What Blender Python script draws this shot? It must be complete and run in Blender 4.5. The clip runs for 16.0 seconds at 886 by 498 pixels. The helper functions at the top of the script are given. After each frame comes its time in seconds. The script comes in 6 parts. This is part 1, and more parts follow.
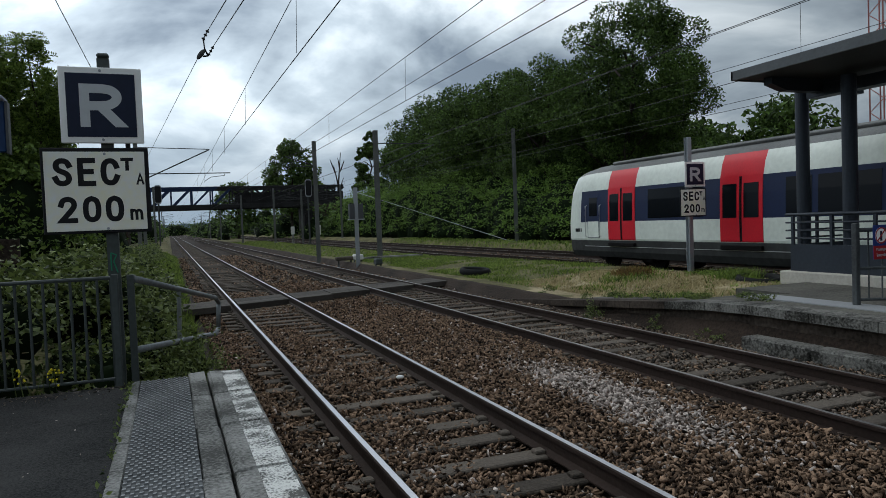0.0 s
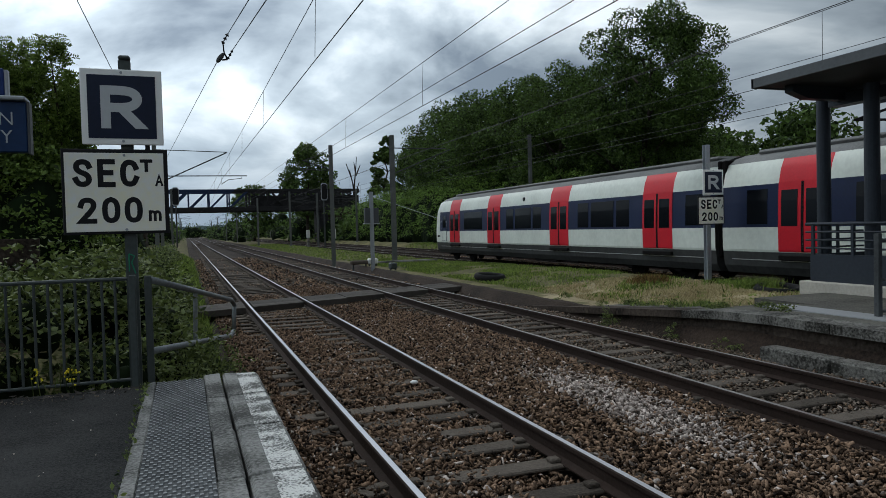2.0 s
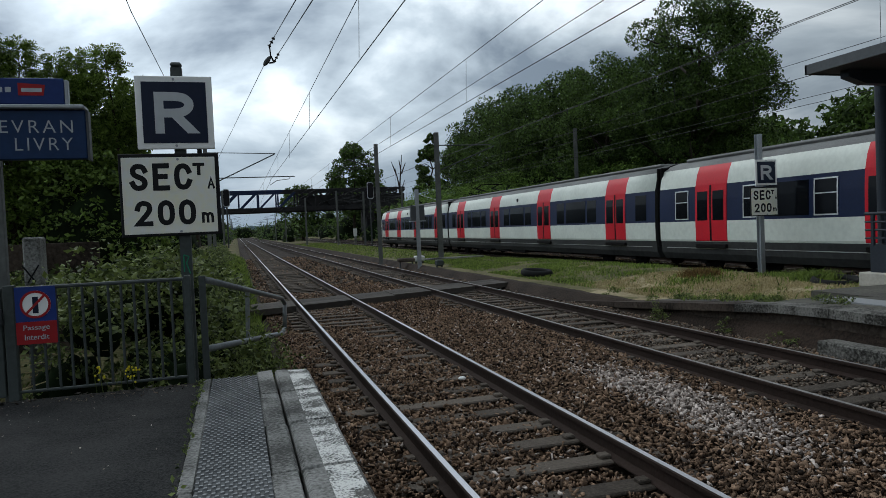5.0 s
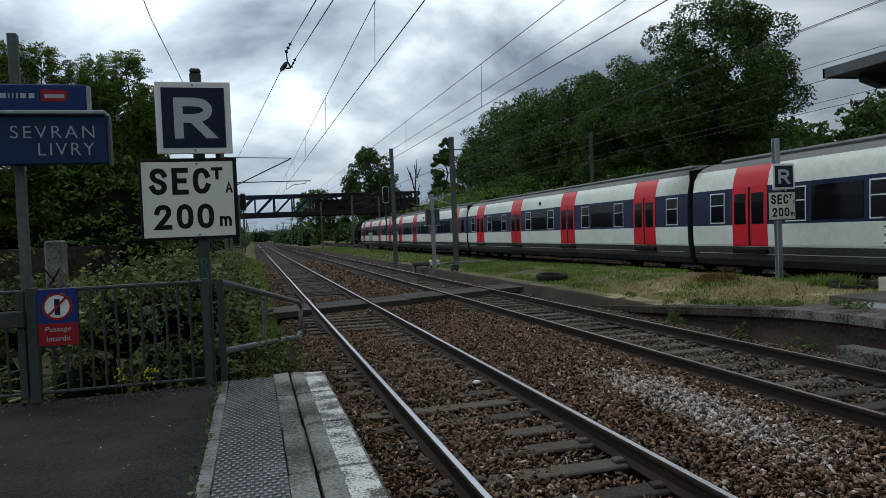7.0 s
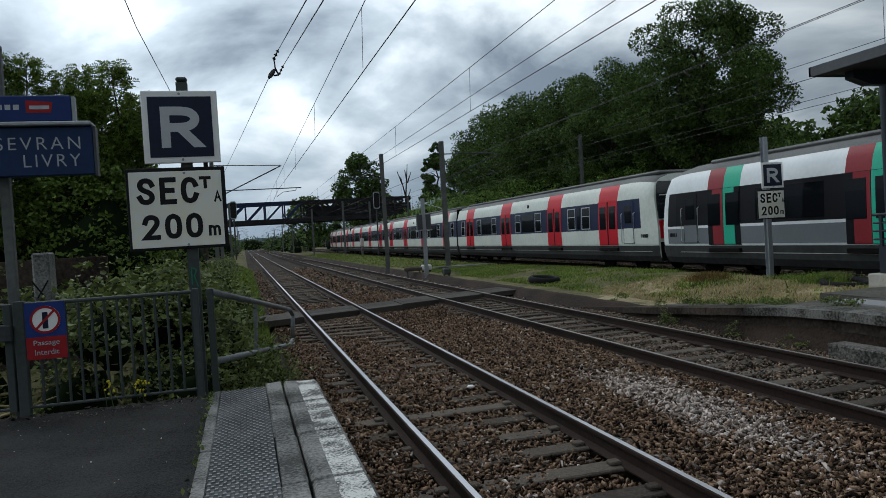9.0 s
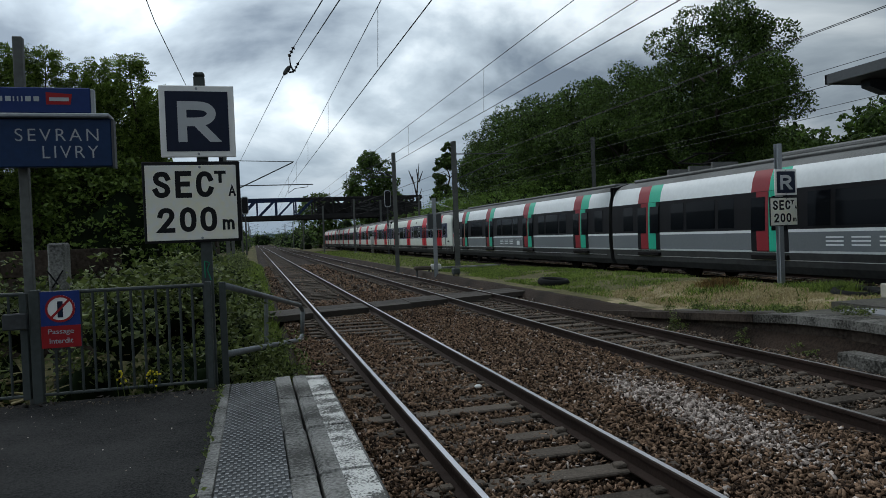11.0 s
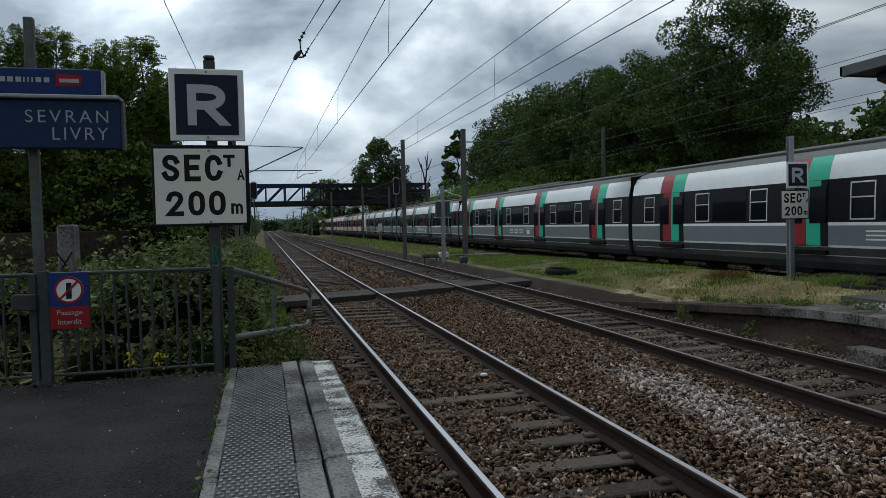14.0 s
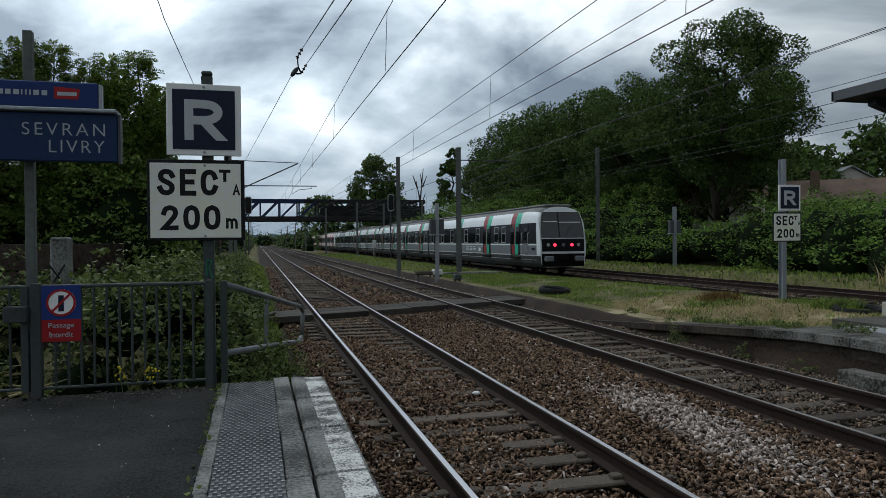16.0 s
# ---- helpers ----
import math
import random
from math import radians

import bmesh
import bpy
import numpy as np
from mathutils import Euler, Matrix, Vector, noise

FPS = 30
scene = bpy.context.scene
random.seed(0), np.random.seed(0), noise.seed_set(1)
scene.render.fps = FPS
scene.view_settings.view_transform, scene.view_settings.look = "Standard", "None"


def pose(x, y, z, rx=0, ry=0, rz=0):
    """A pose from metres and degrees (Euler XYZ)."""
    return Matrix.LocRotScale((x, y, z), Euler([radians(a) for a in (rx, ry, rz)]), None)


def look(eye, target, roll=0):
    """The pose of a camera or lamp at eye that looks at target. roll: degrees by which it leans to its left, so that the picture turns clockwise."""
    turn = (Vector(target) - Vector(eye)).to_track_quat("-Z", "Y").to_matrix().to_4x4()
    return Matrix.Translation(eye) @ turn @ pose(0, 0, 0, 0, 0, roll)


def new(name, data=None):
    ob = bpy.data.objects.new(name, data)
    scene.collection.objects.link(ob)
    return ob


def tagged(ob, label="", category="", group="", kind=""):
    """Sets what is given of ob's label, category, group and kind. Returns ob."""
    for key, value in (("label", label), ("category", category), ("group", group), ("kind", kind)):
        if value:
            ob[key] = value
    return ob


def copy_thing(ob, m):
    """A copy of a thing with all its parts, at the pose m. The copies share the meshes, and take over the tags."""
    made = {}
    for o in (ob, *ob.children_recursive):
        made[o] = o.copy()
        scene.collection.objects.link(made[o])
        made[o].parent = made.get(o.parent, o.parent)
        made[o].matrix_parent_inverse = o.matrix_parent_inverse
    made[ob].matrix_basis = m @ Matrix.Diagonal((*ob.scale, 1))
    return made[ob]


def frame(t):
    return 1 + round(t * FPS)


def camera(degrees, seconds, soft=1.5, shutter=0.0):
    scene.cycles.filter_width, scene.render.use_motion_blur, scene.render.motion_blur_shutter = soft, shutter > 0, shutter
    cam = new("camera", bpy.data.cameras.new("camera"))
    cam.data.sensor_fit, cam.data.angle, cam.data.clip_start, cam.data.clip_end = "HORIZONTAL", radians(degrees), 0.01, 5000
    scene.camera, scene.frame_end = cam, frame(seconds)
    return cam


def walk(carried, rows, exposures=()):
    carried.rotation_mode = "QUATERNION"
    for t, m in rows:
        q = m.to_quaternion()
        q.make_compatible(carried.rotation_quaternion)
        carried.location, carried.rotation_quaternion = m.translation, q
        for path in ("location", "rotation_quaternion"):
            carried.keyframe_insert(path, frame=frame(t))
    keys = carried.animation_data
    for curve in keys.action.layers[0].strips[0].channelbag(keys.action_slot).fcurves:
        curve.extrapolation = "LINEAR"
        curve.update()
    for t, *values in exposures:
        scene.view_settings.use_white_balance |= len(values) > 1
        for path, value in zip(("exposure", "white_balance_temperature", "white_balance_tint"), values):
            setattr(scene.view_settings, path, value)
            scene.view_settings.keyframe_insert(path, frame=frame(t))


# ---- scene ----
cam = camera(64.2, 16.0, 0.8)

PATH = [
    (0, (-2.204, -0.089, 1.842), (-1.483, 1.775, 1.766), -2.2),
    (0.5, (-2.207, -0.078, 1.84), (-1.485, 1.786, 1.775), -1.8),
    (1, (-2.21, -0.079, 1.834), (-1.501, 1.79, 1.762), -1.5),
    (1.5, (-2.205, -0.065, 1.837), (-1.488, 1.801, 1.768), -1.4),
    (2, (-2.212, -0.054, 1.841), (-1.529, 1.824, 1.781), -1.5),
    (2.5, (-2.211, -0.066, 1.834), (-1.547, 1.819, 1.759), -1.6),
    (3, (-2.206, -0.084, 1.837), (-1.561, 1.808, 1.762), -2.5),
    (3.5, (-2.214, -0.09, 1.844), (-1.588, 1.809, 1.769), -2.9),
    (4, (-2.21, -0.082, 1.843), (-1.609, 1.825, 1.781), -3.1),
    (4.5, (-2.217, -0.075, 1.838), (-1.638, 1.839, 1.77), -3.0),
    (5, (-2.218, -0.081, 1.842), (-1.659, 1.839, 1.777), -2.5),
    (7.5, (-2.228, -0.117, 1.837), (-1.712, 1.814, 1.787), -2.5),
    (8, (-2.222, -0.109, 1.837), (-1.685, 1.817, 1.784), -2.2),
    (8.5, (-2.212, -0.097, 1.841), (-1.67, 1.827, 1.775), -3.0),
    (9, (-2.213, -0.095, 1.844), (-1.672, 1.83, 1.804), -3.5),
    (11.3, (-2.236, -0.128, 1.839), (-1.73, 1.807, 1.801), -1.9),
    (11.5, (-2.236, -0.126, 1.84), (-1.744, 1.812, 1.811), -2.0),
    (12, (-2.236, -0.121, 1.842), (-1.762, 1.822, 1.823), -2.2),
    (12.5, (-2.237, -0.109, 1.838), (-1.774, 1.837, 1.815), -2.3),
    (13, (-2.24, -0.102, 1.843), (-1.783, 1.844, 1.793), -2.2),
    (13.5, (-2.237, -0.106, 1.839), (-1.764, 1.836, 1.78), -1.4),
    (14, (-2.233, -0.108, 1.833), (-1.741, 1.829, 1.761), -1.3),
    (14.5, (-2.239, -0.108, 1.834), (-1.737, 1.827, 1.788), -1.3),
    (15, (-2.238, -0.113, 1.837), (-1.74, 1.824, 1.803), -1.4),
    (15.5, (-2.232, -0.117, 1.839), (-1.707, 1.813, 1.798), -1.1),
    (16, (-2.239, -0.127, 1.836), (-1.729, 1.807, 1.813), -0.5),
]
# the clip's camera darkens its picture a little as the sky turns brighter
EXPOSURE = [(0.0, 0.0), (3.0, -0.05), (5.0, -0.06), (8.0, -0.06), (9.0, -0.07), (11.5, -0.18), (13.0, -0.21), (14.5, -0.14), (16.0, -0.09)]
walk(cam, [(t, look(e, g, r)) for t, e, g, r in PATH], EXPOSURE)

# world: overcast sky, broad soft sun
world = bpy.data.worlds.new("overcast_sky")
scene.world = world
world.use_nodes = True
wn, wl = world.node_tree.nodes, world.node_tree.links
wn.clear()
w_out = wn.new("ShaderNodeOutputWorld")
w_bg = wn.new("ShaderNodeBackground")
w_sky = wn.new("ShaderNodeTexSky")
w_sky.sky_type = "NISHITA"
w_sky.sun_disc = False
w_sky.sun_elevation = radians(41)
w_sky.sun_rotation = radians(-17)
w_tc = wn.new("ShaderNodeTexCoord")
w_sep = wn.new("ShaderNodeSeparateXYZ")
wl.new(w_tc.outputs["Generated"], w_sep.inputs[0])
w_add = wn.new("ShaderNodeMath")
w_add.operation = "MAXIMUM"
w_add.inputs[1].default_value = 0.0
wl.new(w_sep.outputs["Z"], w_add.inputs[0])
w_add2 = wn.new("ShaderNodeMath")
w_add2.inputs[1].default_value = 0.30
wl.new(w_add.outputs[0], w_add2.inputs[0])
w_div = wn.new("ShaderNodeVectorMath")
w_div.operation = "DIVIDE"
w_comb = wn.new("ShaderNodeCombineXYZ")
for i in range(3):
    wl.new(w_add2.outputs[0], w_comb.inputs[i])
wl.new(w_tc.outputs["Generated"], w_div.inputs[0])
wl.new(w_comb.outputs[0], w_div.inputs[1])
w_noise = wn.new("ShaderNodeTexNoise")
w_noise.inputs["Scale"].default_value = 1.25
w_noise.inputs["Detail"].default_value = 7.0
w_noise.inputs["Roughness"].default_value = 0.52
w_noise.inputs["Distortion"].default_value = 0.25
w_map = wn.new("ShaderNodeMapping")
w_map.inputs["Location"].default_value = (3.1, 1.7, 0.4)
wl.new(w_div.outputs[0], w_map.inputs[0])
wl.new(w_map.outputs[0], w_noise.inputs["Vector"])
w_ramp = wn.new("ShaderNodeValToRGB")
w_ramp.color_ramp.elements[0].position = 0.42
w_ramp.color_ramp.elements[0].color = (0.235, 0.30, 0.375, 1)
w_ramp.color_ramp.elements[1].position = 0.605
w_ramp.color_ramp.elements[1].color = (1.21, 1.33, 1.40, 1)
e = w_ramp.color_ramp.elements.new(0.515)
e.color = (0.60, 0.71, 0.80, 1)
wl.new(w_noise.outputs["Fac"], w_ramp.inputs["Fac"])
w_scale = wn.new("ShaderNodeMix")
w_scale.data_type = "RGBA"
w_scale.blend_type = "MIX"
w_scale.inputs["Factor"].default_value = 0.93
w_dim = wn.new("ShaderNodeMix")
w_dim.data_type = "RGBA"
w_dim.blend_type = "MULTIPLY"
w_dim.inputs["Factor"].default_value = 1.0
w_dim.inputs["B"].default_value = (0.1, 0.1, 0.1, 1)
wl.new(w_sky.outputs[0], w_dim.inputs["A"])
wl.new(w_dim.outputs["Result"], w_scale.inputs["A"])
wl.new(w_ramp.outputs["Color"], w_scale.inputs["B"])
# the cloud deck glows towards the hidden sun and dims away from it
w_dot = wn.new("ShaderNodeVectorMath")
w_dot.operation = "DOT_PRODUCT"
w_dot.inputs[1].default_value = Vector((-0.70, 0.60, 0.46)).normalized()
wl.new(w_tc.outputs["Generated"], w_dot.inputs[0])
w_glow = wn.new("ShaderNodeMapRange")
w_glow.interpolation_type = "SMOOTHSTEP"
for key, val in (("From Min", -0.25), ("From Max", 1.0), ("To Min", 0.78), ("To Max", 2.25)):
    w_glow.inputs[key].default_value = val
wl.new(w_dot.outputs["Value"], w_glow.inputs["Value"])
w_mul = wn.new("ShaderNodeVectorMath")
w_mul.operation = "SCALE"
# haze near the horizon
w_haze = wn.new("ShaderNodeMapRange")
w_haze.interpolation_type = "SMOOTHSTEP"
for key, val in (("From Min", 0.0), ("From Max", 0.22), ("To Min", 1.0), ("To Max", 0.0)):
    w_haze.inputs[key].default_value = val
wl.new(w_sep.outputs["Z"], w_haze.inputs["Value"])
w_hmix = wn.new("ShaderNodeMix")
w_hmix.data_type = "RGBA"
w_hmix.inputs["B"].default_value = (0.27, 0.35, 0.435, 1)
wl.new(w_haze.outputs["Result"], w_hmix.inputs["Factor"])
wl.new(w_scale.outputs["Result"], w_hmix.inputs["A"])
wl.new(w_hmix.outputs["Result"], w_mul.inputs[0])
wl.new(w_glow.outputs["Result"], w_mul.inputs["Scale"])
wl.new(w_mul.outputs[0], w_bg.inputs["Color"])
w_bg.inputs["Strength"].default_value = 0.63
wl.new(w_bg.outputs[0], w_out.inputs[0])

sun_data = bpy.data.lights.new("sun", "SUN")
sun_data.energy = 0.3
sun_data.angle = radians(25)
sun_data.color = (1.0, 0.97, 0.93)
sun = new("sun", sun_data)
sun.matrix_world = look((-22, 72, 66), (0, 0, 0))


# ---------------- materials ----------------
def mat(name, color, rough=0.7, metal=0.0, vary=0.18, big=0.6, small=18.0, bump=0.0, island=0.0,
        second=None, spot=0.5, objrand=0.0, trans=0.0, emit=None, world_co=False, spec=0.18, width=0.14):
    """Procedural surface: a broad and a fine noise tint the base colour, bump gives relief."""
    m = bpy.data.materials.new(name)
    m.use_nodes = True
    n, l = m.node_tree.nodes, m.node_tree.links
    b = n["Principled BSDF"]
    b.inputs["Roughness"].default_value = rough
    b.inputs["Metallic"].default_value = metal
    b.inputs["Specular IOR Level"].default_value = spec
    if world_co:
        co = n.new("ShaderNodeNewGeometry").outputs["Position"]
    else:
        co = n.new("ShaderNodeTexCoord").outputs["Object"]
    n1 = n.new("ShaderNodeTexNoise")
    n1.inputs["Scale"].default_value = big
    n1.inputs["Detail"].default_value = 5
    n2 = n.new("ShaderNodeTexNoise")
    n2.inputs["Scale"].default_value = small
    n2.inputs["Detail"].default_value = 4
    l.new(co, n1.inputs["Vector"])
    l.new(co, n2.inputs["Vector"])
    mixf = n.new("ShaderNodeMix")
    mixf.inputs["Factor"].default_value = 0.45
    l.new(n1.outputs["Fac"], mixf.inputs["A"])
    l.new(n2.outputs["Fac"], mixf.inputs["B"])
    fac = mixf.outputs["Result"]
    if island > 0 or objrand > 0:
        if island > 0:
            r = n.new("ShaderNodeNewGeometry").outputs["Random Per Island"]
            k = island
        else:
            r = n.new("ShaderNodeObjectInfo").outputs["Random"]
            k = objrand
        mi = n.new("ShaderNodeMix")
        mi.inputs["Factor"].default_value = k
        l.new(fac, mi.inputs["A"])
        l.new(r, mi.inputs["B"])
        fac = mi.outputs["Result"]
    ramp = n.new("ShaderNodeValToRGB")
    c = Vector(color[:3])
    d = Vector(second[:3]) if second else c * (1 + vary)
    lo = c * (1 - vary)
    ramp.color_ramp.elements[0].position = max(0.0, spot - width - 0.25 * island)
    ramp.color_ramp.elements[0].color = (*lo, 1)
    ramp.color_ramp.elements[1].position = min(1.0, spot + width + 0.25 * island)
    ramp.color_ramp.elements[1].color = (*d, 1)
    l.new(fac, ramp.inputs["Fac"])
    l.new(ramp.outputs["Color"], b.inputs["Base Color"])
    if bump > 0:
        bp = n.new("ShaderNodeBump")
        bp.inputs["Strength"].default_value = min(1.0, bump)
        bp.inputs["Distance"].default_value = 0.02
        l.new(n2.outputs["Fac"], bp.inputs["Height"])
        l.new(bp.outputs["Normal"], b.inputs["Normal"])
    if trans > 0:
        b.inputs["Subsurface Weight"].default_value = 0.0
        tr = n.new("ShaderNodeBsdfTranslucent")
        l.new(ramp.outputs["Color"], tr.inputs["Color"])
        ms = n.new("ShaderNodeMixShader")
        ms.inputs["Fac"].default_value = trans
        l.new(b.outputs[0], ms.inputs[1])
        l.new(tr.outputs[0], ms.inputs[2])
        l.new(ms.outputs[0], n["Material Output"].inputs["Surface"])
    if emit:
        b.inputs["Emission Color"].default_value = (*emit[:3], 1)
        b.inputs["Emission Strength"].default_value = emit[3]
    return m


M = {}
M["earth"] = mat("earth_and_grass", (0.05, 0.052, 0.018), 0.95, big=0.45, small=9, bump=0.8, second=(0.19, 0.165, 0.075), world_co=True)
M["ballast"] = mat("ballast_bed", (0.012, 0.008, 0.006), 0.95, big=0.5, small=22, bump=1.0, second=(0.05, 0.034, 0.025), world_co=True)
M["stones"] = mat("ballast_stones", (0.011, 0.0065, 0.0045), 0.9, big=0.7, small=30, bump=0.3, island=0.8, second=(0.31, 0.20, 0.132), spec=0.12, world_co=True)
M["stones_pale"] = mat("fresh_ballast_stones", (0.14, 0.105, 0.085), 0.9, big=0.7, small=30, bump=0.3, island=0.65, second=(0.66, 0.56, 0.50), world_co=True)
M["stones_grey"] = mat("grey_ballast_stones", (0.025, 0.019, 0.015), 0.9, big=0.7, small=30, bump=0.3, island=0.75, second=(0.24, 0.19, 0.15), world_co=True)
M["rail_top"] = mat("polished_rail_head", (0.46, 0.46, 0.49), 0.28, 1.0, vary=0.1, small=40)
M["rail_top_dull"] = mat("worn_rail_head", (0.26, 0.24, 0.23), 0.38, 1.0, vary=0.15, small=40)
M["rail_rust"] = mat("rusty_rail_web", (0.030, 0.019, 0.015), 0.85, 0.1, vary=0.3, small=25, bump=0.3)
M["sleeper"] = mat("weathered_concrete_sleeper", (0.080, 0.066, 0.054), 0.92, vary=0.35, big=2.5, small=38, bump=0.7, objrand=0.3, second=(0.135, 0.112, 0.092), spec=0.1)
M["asphalt"] = mat("worn_dark_asphalt", (0.015, 0.0155, 0.016), 0.95, vary=0.3, big=0.9, small=75, bump=0.8, second=(0.048, 0.047, 0.046), spec=0.15, width=0.09)
M["concrete"] = mat("old_concrete", (0.115, 0.113, 0.105), 0.92, vary=0.45, big=2.2, small=45, bump=0.6, second=(0.29, 0.285, 0.27), width=0.1, spec=0.2)
M["concrete_dark"] = mat("dirty_dark_concrete", (0.024, 0.017, 0.013), 0.95, vary=0.4, big=1.4, small=18, bump=0.6, second=(0.080, 0.061, 0.048))
M["white_worn"] = mat("worn_white_stripe_paint", (0.16, 0.156, 0.145), 0.92, vary=0.3, big=4.5, small=70, bump=0.6, second=(0.70, 0.69, 0.66), spot=0.505, width=0.05)
M["tactile"] = mat("grey_tactile_paving", (0.085, 0.088, 0.09), 0.85, vary=0.25, big=2, small=40, bump=0.3, second=(0.15, 0.153, 0.155))
M["galv"] = mat("galvanised_steel", (0.34, 0.36, 0.38), 0.55, 0.6, vary=0.15, small=25)
M["steel_dark"] = mat("grey_green_painted_steel", (0.060, 0.070, 0.068), 0.6, 0.1, vary=0.2, small=25)
M["pole"] = mat("weathered_mast_steel", (0.062, 0.066, 0.068), 0.75, 0.1, vary=0.3, big=1.5, small=20)
M["mast"] = mat("grey_green_mast_steel", (0.12, 0.125, 0.12), 0.75, 0.1, vary=0.25, big=1.5, small=20)
M["coping"] = mat("mossy_worn_coping", (0.045, 0.042, 0.036), 0.95, vary=0.4, big=2.5, small=30, bump=0.7, second=(0.19, 0.182, 0.165), width=0.09)
M["black"] = mat("black_paint", (0.012, 0.012, 0.014), 0.55, vary=0.2)
M["sign_white"] = mat("white_sign_enamel", (0.86, 0.86, 0.84), 0.45, vary=0.04, big=2.0, second=(0.88, 0.88, 0.86))
M["sign_yellowed"] = mat("yellowed_white_sign_enamel", (0.86, 0.86, 0.82), 0.5, vary=0.04, big=1.6, second=(0.86, 0.82, 0.60), spot=0.56)
M["sign_navy"] = mat("navy_sign_enamel", (0.012, 0.018, 0.042), 0.4, vary=0.15)
M["board_blue"] = mat("blue_station_board", (0.012, 0.035, 0.10), 0.4, vary=0.15)
M["board_blue2"] = mat("bright_blue_header_board", (0.014, 0.035, 0.14), 0.35, vary=0.1)
M["letter"] = mat("pale_lettering", (0.42, 0.45, 0.48), 0.5, vary=0.05)
M["sign_red"] = mat("red_sign_enamel", (0.33, 0.018, 0.022), 0.45, vary=0.1)
M["sign_blue"] = mat("blue_sign_enamel", (0.02, 0.045, 0.20), 0.45, vary=0.1)
M["t_white"] = mat("cream_white_train_paint", (0.60, 0.63, 0.57), 0.42, vary=0.10, big=0.8, small=8)
M["t_white2"] = mat("clean_white_train_paint", (0.70, 0.725, 0.73), 0.35, vary=0.06, big=0.8, small=8)
M["t_blue"] = mat("navy_train_paint", (0.006, 0.014, 0.048), 0.45, vary=0.15, big=0.8)
M["t_red"] = mat("red_train_paint", (0.52, 0.010, 0.022), 0.4, vary=0.1, big=0.8)
M["t_red2"] = mat("dark_red_train_paint", (0.24, 0.022, 0.03), 0.4, vary=0.1)
M["t_green"] = mat("mint_green_train_paint", (0.025, 0.40, 0.26), 0.4, vary=0.1)
M["t_grey"] = mat("grey_train_panel", (0.15, 0.165, 0.175), 0.45, vary=0.08)
M["t_black"] = mat("black_train_band", (0.010, 0.010, 0.012), 0.45, vary=0.1, spec=0.08)
M["t_roof"] = mat("dusty_grey_train_roof", (0.16, 0.16, 0.155), 0.75, vary=0.25, big=0.6)
M["t_skirt"] = mat("dirty_grey_train_skirt", (0.036, 0.037, 0.036), 0.7, vary=0.35, big=0.7, small=6)
M["t_under"] = mat("black_underframe", (0.008, 0.007, 0.007), 0.95, vary=0.3, spec=0.1)
M["glass"] = mat("dark_train_glass", (0.004, 0.005, 0.007), 0.15, vary=0.1, spec=0.10)
M["chrome"] = mat("aluminium_window_frame", (0.55, 0.55, 0.55), 0.4, 0.7, vary=0.05)
M["lamp_red"] = mat("red_tail_lamp", (0.6, 0.02, 0.05), 0.3, emit=(1.0, 0.03, 0.08, 3.0))
M["lamp_grey"] = mat("unlit_lamp_glass", (0.4, 0.4, 0.4), 0.2)
M["leaf_dark"] = mat("dark_tree_leaves", (0.014, 0.030, 0.008), 0.65, vary=0.4, big=0.35, small=3, island=0.4, second=(0.115, 0.19, 0.040), trans=0.3, spec=0.25, world_co=True)
M["leaf_mid"] = mat("shrub_leaves", (0.03, 0.068, 0.013), 0.65, vary=0.4, big=0.28, small=2.5, island=0.4, second=(0.22, 0.36, 0.065), trans=0.35, spec=0.25, world_co=True)
M["leaf_weed"] = mat("weed_leaves", (0.024, 0.046, 0.011), 0.6, vary=0.4, big=0.9, small=5, island=0.5, second=(0.20, 0.25, 0.07), trans=0.25, spec=0.3, world_co=True)
M["leaf_acacia"] = mat("locust_tree_leaves", (0.028, 0.06, 0.010), 0.6, vary=0.4, big=0.6, small=4, island=0.4, second=(0.21, 0.31, 0.06), trans=0.35, spec=0.25, world_co=True)
# shade inside bushes and weeds, put into a near-black core colour
M["core"] = mat("painted_foliage_shade", (0.004, 0.008, 0.003), 0.95, vary=0.5, big=0.5, small=3, bump=0.8, second=(0.011, 0.020, 0.007), spec=0.05, world_co=True)
M["grass"] = mat("grass_blades", (0.055, 0.095, 0.018), 0.7, vary=0.3, big=0.6, small=6, island=0.4, second=(0.27, 0.36, 0.075), trans=0.2, world_co=True)
M["straw"] = mat("dry_straw_grass", (0.30, 0.235, 0.11), 0.8, vary=0.3, big=0.8, small=6, island=0.4, second=(0.58, 0.49, 0.28), trans=0.15, world_co=True)
M["bark"] = mat("tree_bark", (0.035, 0.028, 0.022), 0.95, vary=0.35, big=1.5, small=12, bump=0.6)
M["wood"] = mat("weathered_crossing_boards", (0.06, 0.052, 0.045), 0.9, vary=0.3, big=1.0, small=14, bump=0.4, objrand=0.3)
M["rubber"] = mat("old_tyre_rubber", (0.014, 0.014, 0.014), 0.85, vary=0.3)
M["canopy"] = mat("dark_slate_painted_steel", (0.030, 0.036, 0.046), 0.5, 0.2, vary=0.15)
M["canopy_under"] = mat("dark_canopy_soffit", (0.035, 0.036, 0.038), 0.7, vary=0.15)
M["fascia"] = mat("grey_zinc_fascia", (0.085, 0.09, 0.095), 0.6, 0.2, vary=0.15)
M["bridge_blue"] = mat("blue_painted_girder", (0.02, 0.035, 0.085), 0.6, 0.1, vary=0.2)
M["bridge_rust"] = mat("dark_brown_girder", (0.026, 0.025, 0.026), 0.8, 0.1, vary=0.3)
